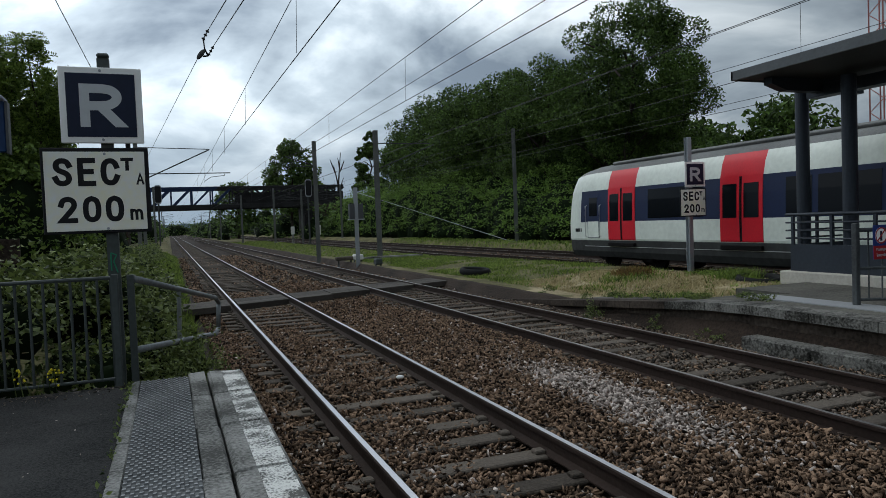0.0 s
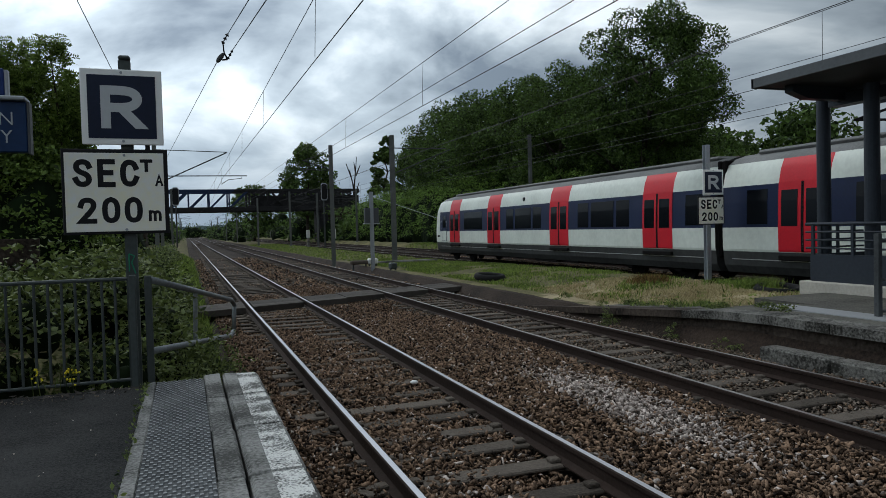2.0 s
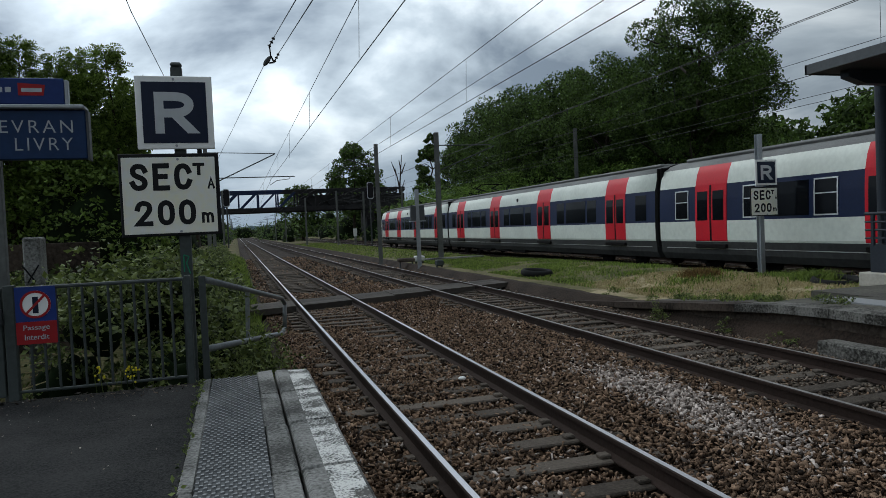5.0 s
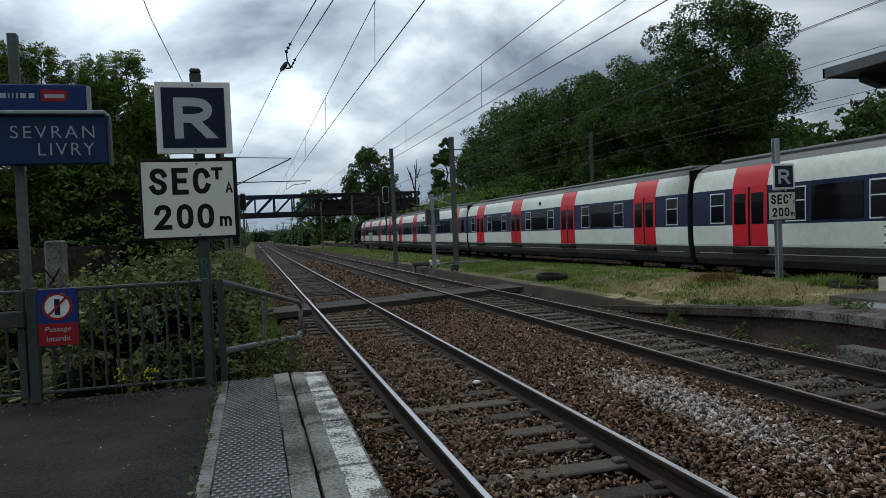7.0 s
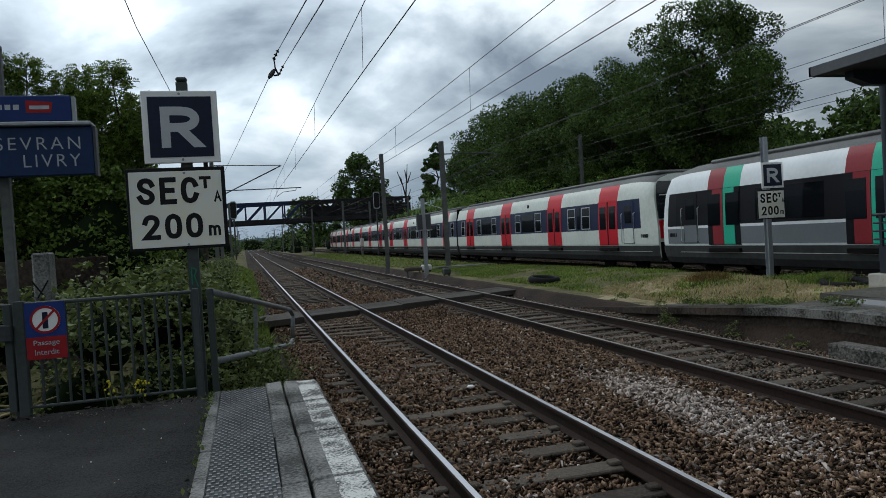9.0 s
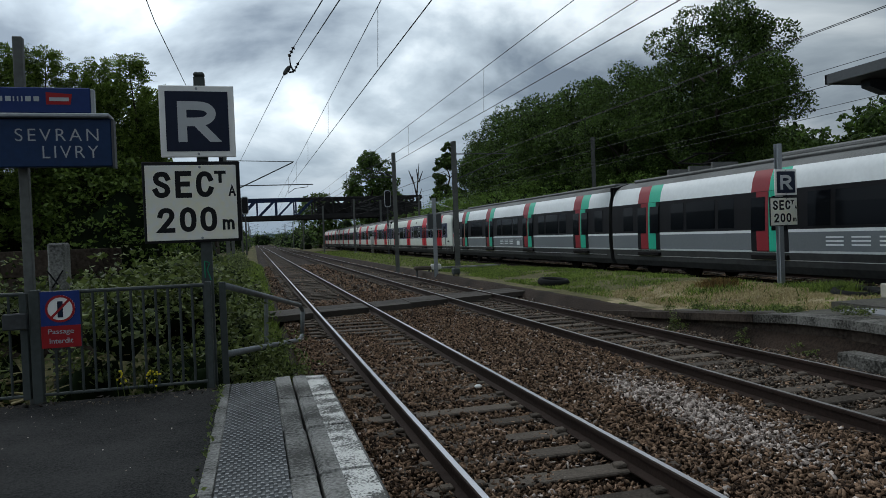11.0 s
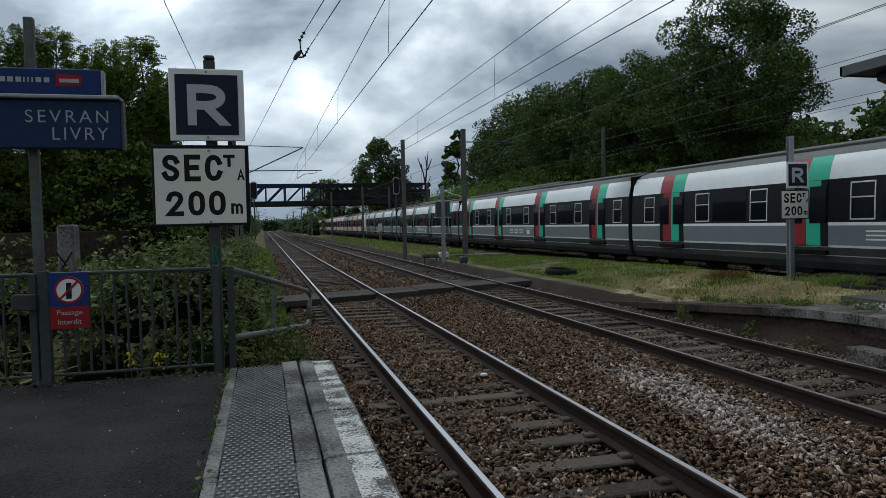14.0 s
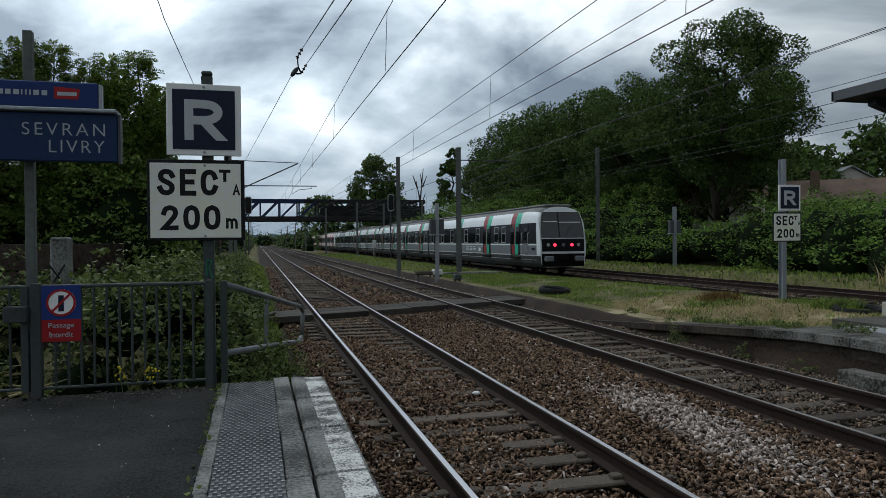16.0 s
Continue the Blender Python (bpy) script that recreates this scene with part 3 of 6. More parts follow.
def car_body(parent, y_front, y_back, nose, doors, new_livery):
    """One coach between y_back and y_front; nose: +1 cab at the front, -1 cab at the back, 0 none."""
    half = [(x, z) for x, z in SECTION]
    ring = [(-x, z) for x, z in half] + [(x, z) for x, z in half[::-1][1:]]
    bands = (BAND_NEW if new_livery else BAND_OLD)
    bands = bands + bands[::-1]
    ys = {y_front, y_back}
    for d in doors:
        ys |= {d - 0.75, d, d + 0.75}
    taper = []
    if nose:
        tip = y_front if nose > 0 else y_back
        for k, sx in ((0.0, 0.90), (0.35, 0.945), (0.9, 0.985), (1.6, 1.0)):
            yy = tip - nose * k
            taper.append((yy, sx))
            ys.add(yy)
    ys = sorted(ys)
    scale_at = dict(taper)
    bm = bmesh.new()
    rows = []
    for y in ys:
        sx = scale_at.get(y, 1.0)
        row = []
        for x, z in ring:
            yy = y
            if nose and y in scale_at:
                f = max(0.0, 1 - abs(y - tip) / 1.6)
                yy = y - nose * f * 0.40 * max(0.0, (z - 1.75) / 1.9) ** 1.1
                zz = z if z < 3.0 else z - 0.10 * f * f
            else:
                zz = z
            row.append(bm.verts.new((x * sx, yy, zz)))
        rows.append(row)
    for j in range(len(ys) - 1):
        mid = (ys[j] + ys[j + 1]) / 2
        at_door = [d for d in doors if abs(mid - d) < 0.75]
        for i in range(len(ring) - 1):
            f = bm.faces.new((rows[j][i], rows[j][i + 1], rows[j + 1][i + 1], rows[j + 1][i]))
            b = bands[i]
            zc = (ring[i][1] + ring[i + 1][1]) / 2
            if at_door and 2.7 < zc < 3.34:
                d = at_door[0]
                if new_livery:
                    b = (4 if mid > d else 5) if abs(mid - d) < 0.6 else b
                else:
                    b = 4
            if nose and abs(mid - tip) < (0.5 if new_livery else 0.95) and zc < 3.3 and zc > 1.0:
                b = 0
            f.material_index = b
        f = bm.faces.new((rows[j][0], rows[j + 1][0], rows[j + 1][-1], rows[j][-1]))
        f.material_index = 1
    bm.faces.new(rows[0][::-1]).material_index = 0 if nose < 0 else 1
    bm.faces.new(rows[-1]).material_index = 0 if nose > 0 else 1
    fixed(bm)
    white = M["t_white2"] if new_livery else M["t_white"]
    mats = [white, M["t_skirt"], M["t_black"] if new_livery else M["t_blue"], M["t_roof"], M["t_red2"] if new_livery else M["t_red"], M["t_green"] if new_livery else M["t_red"], M["t_grey"]]
    for f in bm.faces:
        if f.calc_center_median().z > 2.6 and len(f.verts) == 4:
            f.smooth = True
    return part("coach", bm, mats, parent, "white, black and grey coach" if new_livery else "cream and navy coach with red doors")


def side_panel(bm, s, y0, y1, z0, z1, out, thick=0.02, mi=0):
    """A panel on side s (-1 or 1) that follows the coach's flank."""
    def xs(z):
        for (xa, za), (xb, zb) in zip(SECTION[:-1], SECTION[1:]):
            if za <= z <= zb:
                return xa + (xb - xa) * (z - za) / (zb - za)
        return 1.4
    zs = [z0] + [z for _, z in SECTION if z0 + 0.02 < z < z1 - 0.02] + [z1]
    o = [[bm.verts.new((s * (xs(z) + out), y, z)) for z in zs] for y in (y0, y1)]
    q = [[bm.verts.new((s * (xs(z) + out - thick), y, z)) for z in zs] for y in (y0, y1)]
    n = len(zs)
    for k in range(n - 1):
        bm.faces.new((o[0][k], o[1][k], o[1][k + 1], o[0][k + 1])).material_index = mi
        bm.faces.new((o[0][k], o[0][k + 1], q[0][k + 1], q[0][k])).material_index = mi
        bm.faces.new((o[1][k], q[1][k], q[1][k + 1], o[1][k + 1])).material_index = mi
    bm.faces.new((o[0][0], q[0][0], q[1][0], o[1][0])).material_index = mi
    bm.faces.new((o[0][-1], o[1][-1], q[1][-1], q[0][-1])).material_index = mi


def add_door(coach, s, y, new_livery):
    for k in (-1, 1):
        bm = bmesh.new()
        a, b = (y - 0.74, y - 0.01) if k < 0 else (y + 0.01, y + 0.74)
        if new_livery:
            side_panel(bm, s, a, b, 1.02, 2.74, 0.012, 0.03, 2)
            c, d = (y - 0.50, y - 0.01) if k < 0 else (y + 0.01, y + 0.50)
            side_panel(bm, s, c, d, 1.03, 2.73, 0.020, 0.03, 0)
            side_panel(bm, s, a + (0.03 if k < 0 else 0.12), b - (0.12 if k < 0 else 0.03), 1.62, 2.58, 0.030, 0.02, 1)
            mm = [M["t_red2"] if k > 0 else M["t_green"], M["glass"], M["t_black"]]
        else:
            side_panel(bm, s, a, b, 1.02, 2.76, 0.014, 0.03, 0)
            side_panel(bm, s, a + 0.13, b - 0.10, 1.66, 2.56, 0.020, 0.02, 1)
            mm = [M["t_red"], M["glass"], M["t_black"]]
            side_panel(bm, s, (b - 0.03 if k < 0 else a), (b if k < 0 else a + 0.03), 1.03, 2.74, 0.020, 0.02, 2)
        part("door_leaf", fixed(bm), mm, coach)
    bm = bmesh.new()
    box(bm, s * 1.36 - 0.12, s * 1.36 + 0.12, y - 0.72, y + 0.72, 0.80, 0.93, 0.02)
    part("door_step", bm, M["t_under"], coach)


def add_window(coach, s, y0, y1, framed):
    bm = bmesh.new()
    side_panel(bm, s, y0, y1, 1.72, 2.62, 0.008, 0.02, 0)
    w = part("window", fixed(bm), M["glass"], coach)
    if framed:
        bm = bmesh.new()
        for a, b, c, d in ((y0, y0 + 0.035, 1.72, 2.62), (y1 - 0.035, y1, 1.72, 2.62), (y0, y1, 1.70, 1.735), (y0, y1, 2.60, 2.635), (y0, y1, 2.24, 2.27)):
            side_panel(bm, s, a, b, c, d, 0.016, 0.02)
        part("window_frame", fixed(bm), M["chrome"], coach, "aluminium window frame")


def add_cab(coach, tip, n, new_livery, tail):
    """The cab face: windscreen, lower panel, lamps, bumper and coupler."""
    def face(bm, pts, out, mi=0):
        vs = [bm.verts.new((x, tip + n * out - n * 0.40 * max(0.0, (z - 1.75) / 1.9) ** 1.1, z)) for x, z in pts]
        vb = [bm.verts.new(v.co - Vector((0, n * 0.05, 0))) for v in vs]
        bm.faces.new(vs).material_index = mi
        for i in range(len(vs)):
            j = (i + 1) % len(vs)
            bm.faces.new((vs[i], vs[j], vb[j], vb[i])).material_index = mi
    bm = bmesh.new()
    face(bm, [(-1.19, 1.95), (1.19, 1.95), (1.19, 2.4), (1.15, 2.8), (1.08, 3.15), (1.0, 3.30), (-1.0, 3.30), (-1.08, 3.15), (-1.15, 2.8), (-1.19, 2.4)], 0.02)
    part("windscreen", fixed(bm), M["windscreen"], coach)
    bm = bmesh.new()
    face(bm, [(-0.22, 1.97), (-0.17, 1.97), (-0.17, 3.27), (-0.22, 3.27)], 0.03)
    part("windscreen_pillar", fixed(bm), M["t_black"], coach)
    bm = bmesh.new()
    face(bm, [(-1.05, 2.78), (-0.25, 2.78), (-0.25, 2.82), (-1.05, 2.82)], 0.034)
    face(bm, [(-0.15, 2.74), (1.05, 2.74), (1.05, 2.78), (-0.15, 2.78)], 0.034)
    part("sun_blind_edge", fixed(bm), M["chrome"], coach)
    bm = bmesh.new()
    face(bm, [(-1.19, 1.90), (1.19, 1.90), (1.19, 1.935), (-1.19, 1.935)], 0.03)
    part("windscreen_sill", fixed(bm), M["chrome"], coach)
    bm = bmesh.new()
    tube(bm, (0.1, tip + n * 0.02 - n * 0.05, 2.0), (0.5, tip + n * 0.04 - n * 0.16, 2.55), 0.012)
    part("wiper", bm, M["black"], coach)
    bm = bmesh.new()
    face(bm, [(-1.19, 1.24), (1.19, 1.24), (1.20, 1.89), (-1.20, 1.89)], 0.02)
    part("front_panel", fixed(bm), M["t_black"] if new_livery else M["t_red"], coach)
    bm = bmesh.new()
    face(bm, [(-1.18, 0.44), (1.18, 0.44), (1.2, 1.12), (-1.2, 1.12)], 0.018)
    part("apron", fixed(bm), M["t_under"], coach)
    for sx in (-1, 1):
        bm = bmesh.new()
        tube(bm, (sx * 0.48, tip + n * 0.02, 1.58), (sx * 0.48, tip + n * 0.05, 1.58), 0.08, seg=16)
        part("tail_lamp", bm, M["lamp_red"] if tail else M["lamp_grey"], coach)
        bm = bmesh.new()
        tube(bm, (sx * 0.85, tip + n * 0.02, 1.58), (sx * 0.85, tip + n * 0.045, 1.58), 0.09, seg=16)
        part("headlamp", bm, M["lamp_grey"], coach)
        bm = bmesh.new()
        box(bm, sx * 0.85 - 0.22, sx * 0.85 + 0.22, tip - 0.3, tip + 0.3, 0.72, 1.0, 0.05)
        part("buffer", bm, M["t_grey"], coach)
    bm = bmesh.new()
    tube(bm, (0.0, tip + n * 0.02, 1.58), (0.0, tip + n * 0.035, 1.58), 0.09, seg=16)
    part("round_emblem", bm, M["t_grey"], coach)
    bm = bmesh.new()
    box(bm, -0.18, 0.18, min(tip - n * 0.3, tip + n * 0.25), max(tip - n * 0.3, tip + n * 0.25), 0.75, 1.1, 0.05)
    part("coupler", bm, M["t_under"], coach)


def add_bogie(coach, y):
    bm = bmesh.new()
    for dy in (-1.25, 1.25):
        for sx in (-1, 1):
            tube(bm, (sx * 0.70, y + dy, 0.46), (sx * 0.82, y + dy, 0.46), 0.46, seg=18)
        tube(bm, (-0.7, y + dy, 0.46), (0.7, y + dy, 0.46), 0.08)
    for sx in (-1, 1):
        box(bm, sx * 1.0 - 0.07, sx * 1.0 + 0.07, y - 1.7, y + 1.7, 0.35, 0.62, 0.03)
        for dy in (-1.25, 1.25):
            box(bm, sx * 1.05 - 0.12, sx * 1.05 + 0.12, y + dy - 0.16, y + dy + 0.16, 0.30, 0.60, 0.03)
    part("bogie", bm, M["t_under"], coach)


def build_train(name, label, new_livery, tail):
    tr = thing(name, label, "train", group="commuter trains")
    spans = [(0.0, -23.85, 1), (-24.15, -49.05, 0), (-49.35, -74.25, 0), (-74.55, -98.4, -1)]
    for ci, (yf, yb, nose) in enumerate(spans):
        if nose > 0:
            doors = [-24.0 + d for d in (2.75, 9.0, 15.35, 20.6)]
        elif nose < 0:
            doors = [-74.4 - d for d in (2.88, 9.3, 15.65, 20.7)]
        else:
            g = yf + 0.15
            doors = [g - d for d in (2.85, 9.15, 15.75, 22.35)]
        co = car_body(tr, yf, yb, nose, doors, new_livery)
        doors = sorted(doors)
        for s in (-1, 1):
            for d in doors:
                add_door(co, s, d, new_livery)
            for a, b in zip(doors[:-1], doors[1:]):
                m0, m1 = a + 1.0, b - 1.0
                fr = (ci >= 2) if not new_livery else ci in (2, 3)
                if ci == 0 and b == doors[-1]:
                    add_window(co, s, m0 + 0.4, m1 - 0.4, False)
                    continue
                add_window(co, s, a + 1.5, a + 2.25, fr)
                add_window(co, s, a + 2.42, b - 2.37, False)
                add_window(co, s, b - 2.2, b - 1.45, fr)
            for e0, e1 in ((yb + 0.45, doors[0] - 1.0), (doors[-1] + 1.0, yf - 0.45)):
                cab_end = (nose < 0 and e0 < doors[0]) or (nose > 0 and e0 > doors[-1])
                if e1 - e0 > 0.7 and e1 - e0 < 2.0 and not cab_end:
                    add_window(co, s, e0 + 0.1, min(e0 + 0.8, e1), fr)
            if nose:
                # cab side door with grab rails, and number bars
                c0 = (yf - 1.75) if nose > 0 else (yb + 1.75)
                bm = bmesh.new()
                side_panel(bm, s, c0 - 0.36, c0 + 0.36, 1.08, 2.66, 0.010, 0.02, 0)
                dr = part("cab_door", fixed(bm), M["t_black"] if new_livery else M["t_blue"], co)
                bm = bmesh.new()
                side_panel(bm, s, c0 - 0.33, c0 + 0.33, 1.10, 1.66, 0.014, 0.02, 0)
                part("cab_door_panel", fixed(bm), M["t_grey"] if new_livery else M["t_white"], co)
                bm = bmesh.new()
                side_panel(bm, s, c0 - 0.24, c0 + 0.24, 1.85, 2.5, 0.016, 0.02, 0)
                part("cab_door_window", fixed(bm), M["glass"], co)
                for dy in (-0.44, 0.44):
                    bm = bmesh.new()
                    sweep(bm, [(s * 1.41, c0 + dy, 1.12), (s * 1.48, c0 + dy, 1.16), (s * 1.46, c0 + dy, 2.2), (s * 1.40, c0 + dy, 2.24)], 0.016, 6)
                    part("grab_rail", fixed(bm), M["chrome"], co)
                bm = bmesh.new()
                c1 = (yf - 0.75) if nose > 0 else (yb + 0.75)
                for k in range(4):
                    side_panel(bm, s, c1 - 0.22 + k * 0.12, c1 - 0.14 + k * 0.12, 1.30, 1.42, -0.02, 0.03, 0)
                part("number_bars", fixed(bm), M["black"], co)
            # step-board line along the skirt
            bm = bmesh.new()
            side_panel(bm, s, yb + 0.3, yf - 0.3 - (0.8 if nose > 0 else 0), 0.78, 0.80, 0.012, 0.02)
            part("skirt_seam", fixed(bm), M["chrome"], co)
            if new_livery:
                bm = bmesh.new()
                mid = (doors[1] + doors[2]) / 2
                for k in range(3):
                    side_panel(bm, s, mid - 0.9 + k * 0.8, mid - 0.35 + k * 0.8, 1.20, 1.24, 0.012, 0.02)
                    side_panel(bm, s, mid - 0.9 + k * 0.8, mid - 0.35 + k * 0.8, 1.30, 1.34, 0.012, 0.02)
                    side_panel(bm, s, mid - 0.9 + k * 0.8, mid - 0.35 + k * 0.8, 1.40, 1.44, 0.012, 0.02)
                side_panel(bm, s, mid - 2.3, mid - 1.3, 1.46, 1.475, 0.012, 0.02)
                side_panel(bm, s, mid - 1.9, mid - 1.5, 1.15, 1.38, 0.012, 0.02)
                part("panel_graphics", fixed(bm), M["t_white2"], co, "pale line graphics on the lower panel")
            else:
                bm = bmesh.new()
                tube(bm, (s * 1.30, (doors[1] + doors[2]) / 2, 3.0), (s * 1.37, (doors[1] + doors[2]) / 2, 3.0), 0.09, seg=10)
                part("door_indicator_lamp", bm, M["black"], co)
        # underframe boxes, bogies, roof gear
        rng = random.Random(ci + (10 if new_livery else 0))
        y = yb + 5.2
        while y < yf - 6.5:
            L = rng.uniform(0.8, 2.2)
            bm = bmesh.new()
            box(bm, -1.22, 1.22, y, y + L, 0.28 + rng.uniform(0, 0.12), 0.6, 0.02)
            part("underfloor_box", bm, M["t_under"], co)
            y += L + rng.uniform(0.3, 0.9)
        add_bogie(co, yb + 3.2)
        add_bogie(co, yf - 3.2)
        bm = bmesh.new()
        box(bm, -0.75, 0.75, yb + 0.6, yf - (2.0 if nose > 0 else 0.6), 3.60, 3.72, 0.05)
        if ci in (1, 2) and new_livery:
            box(bm, -0.6, 0.6, (yb + yf) / 2 - 4, (yb + yf) / 2 + 4, 3.70, 3.86, 0.05)
            for k in (-1.3, 0, 1.3):
                box(bm, -0.5, 0.5, yf - 4 + k, yf - 3.9 + k, 3.72, 3.95)
        part("roof_equipment", bm, M["t_roof"], co)
        if ci in (1,):
            bm = bmesh.new()
            py = yf - 4.0
            for sx in (-0.45, 0.45):
                chain(bm, [(sx, py - 1.0, 3.9), (sx * 1.2, py + 0.6, 4.12), (sx * 1.3, py - 0.7, 4.3)], 0.03, 6)
            box(bm, -0.8, 0.8, py - 0.75, py - 0.65, 4.28, 4.33, 0.01)
            part("pantograph", bm, M["t_under"], co)
        if nose:
            add_cab(co, yf if nose > 0 else yb, nose, new_livery, tail and nose < 0)
    for gy in (-24.0, -49.2, -74.4):
        bm = bmesh.new()
        for k in range(3):
            box(bm, -1.30 + 0.05 * (k % 2), 1.30 - 0.05 * (k % 2), gy - 0.17 + k * 0.115, gy - 0.06 + k * 0.115, 0.8, 3.5, 0.03)
        part("gangway_bellows", bm, M["t_under"], tr, "black rubber gangway bellows")
    return tr


# ---------------- vegetation ----------------
def tree(name, label, x, y, height, radius, seed, leaf, n=9000, lsize=0.42, trunk=0.35, low=0.22, squash=1.0, taper=0.28, z0=None):
    """A tapered trunk with limbs and a crown of leaves gathered in uneven clumps."""
    rng = np.random.default_rng(seed)
    zb = ground_z(x, y) - 0.1 if z0 is None else z0
    root = thing(name, label, "tree", pose(x, y, zb))
    top = height - zb
    bm = bmesh.new()
    p, r = Vector((0, 0, 0)), trunk
    stem = [p]
    for k in range(5):
        q = Vector((rng.uniform(-0.03, 0.03) * top, rng.uniform(-0.03, 0.03) * top, top * 0.16 * (k + 1)))
        tube(bm, p, q, r, r * 0.78, 9)
        p, r = q, r * 0.78
        stem.append(p)
    ends = []
    for k in range(12):
        s = stem[1 + k % 5]
        a = rng.uniform(0, 2 * math.pi)
        L = radius * rng.uniform(0.55, 0.95)
        e1 = s + Vector((math.cos(a) * L * 0.5, math.sin(a) * L * 0.5, L * 0.45))
        e2 = s + Vector((math.cos(a) * L * 0.85, math.sin(a) * L * 0.85, L * rng.uniform(0.5, 1.0)))
        e1.z, e2.z = min(e1.z, top * 0.80), min(e2.z, top * 0.84)
        tube(bm, s, e1, trunk * 0.32, trunk * 0.2, 6)
        tube(bm, e1, e2, trunk * 0.2, trunk * 0.06, 6)
        ends.append(e2)
    part("trunk", fixed(bm), M["bark"], root, smooth=True)
    # clumps: fill an egg-shaped crown, denser towards its skin
    nc = max(60, int(radius * radius * 4.6))
    d = rng.normal(size=(nc, 3))
    d /= np.linalg.norm(d, axis=1)[:, None]
    rad = rng.uniform(0.35, 1.0, nc) ** 0.5
    mid = top * (low + 1) / 2
    hz = top * (1 - low) / 2
    prof = 1.0
    c = d * rad[:, None] * np.array([radius, radius, hz])
    prof = 1.0 - taper * np.clip(c[:, 2] / hz, -1, 1)
    c[:, :2] *= prof[:, None]
    c[:, 2] = mid + c[:, 2] * squash
    cr = radius * rng.uniform(0.16, 0.34, nc)
    w = cr ** 2
    idx = rng.choice(nc, size=n, p=w / w.sum())
    dd = rng.normal(size=(n, 3))
    dd /= np.linalg.norm(dd, axis=1)[:, None]
    rr = rng.uniform(0.25, 1.0, n) ** 0.4
    pts = c[idx] + dd * (rr * cr[idx])[:, None] * np.array([1, 1, 0.75])
    v, t = leaves(rng, pts, lsize, 0.45)
    raw_mesh("crown", v, t, leaf, root)
    return root


def mound_leaves(name, label, blobs, n, lsize, leaf, seed, category="bushes", core=0.8, flat=0.45, shell=0.28):
    """Shrubs as overlapping uneven domes: a skin of leaves over solid cores, coloured near black as inner shade. blobs:
    x, y, z, rx, ry, rz.
    """
    rng = np.random.default_rng(seed)
    b = np.array(blobs, dtype=float)
    w = b[:, 3] * b[:, 5] + b[:, 4] * b[:, 5] + b[:, 3] * b[:, 4]
    idx = rng.choice(len(b), size=n, p=w / w.sum())
    d = rng.normal(size=(n, 3))
    d[:, 2] = np.abs(d[:, 2]) * 0.9 - 0.05
    d /= np.linalg.norm(d, axis=1)[:, None]
    per = 14
    k = max(8, n // per)
    idx, d = idx[:k], d[:k]
    lump = 1 + 0.16 * np.sin(d[:, 0] * 7 + idx) * np.sin(d[:, 1] * 6 + idx * 1.7) + 0.12 * np.sin(d[:, 2] * 9 + idx * 0.6) + rng.normal(size=k) * shell * 0.3
    lump = np.clip(lump, 0.3, 1.2 if core else 1.5)
    cen = b[idx, :3] + d * b[idx, 3:] * lump[:, None]
    pts = np.repeat(cen, per, 0) + rng.normal(size=(k * per, 3)) * lsize * np.array([1.15, 1.15, 0.55])
    v, t = leaves(rng, pts, lsize, 0.45, flat)
    vs, ts, mi = [v], [t], [np.zeros(len(t), dtype=int)]
    off = len(v)
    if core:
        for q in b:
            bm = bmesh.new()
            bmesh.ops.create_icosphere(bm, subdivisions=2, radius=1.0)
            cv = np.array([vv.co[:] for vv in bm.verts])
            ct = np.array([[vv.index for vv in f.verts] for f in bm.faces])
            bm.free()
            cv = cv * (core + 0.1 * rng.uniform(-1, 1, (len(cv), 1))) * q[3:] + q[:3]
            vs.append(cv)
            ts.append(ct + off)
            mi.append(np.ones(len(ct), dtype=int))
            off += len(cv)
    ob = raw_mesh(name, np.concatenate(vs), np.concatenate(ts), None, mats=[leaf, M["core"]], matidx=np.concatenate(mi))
    return tagged(ob, label, category, kind="stuff")


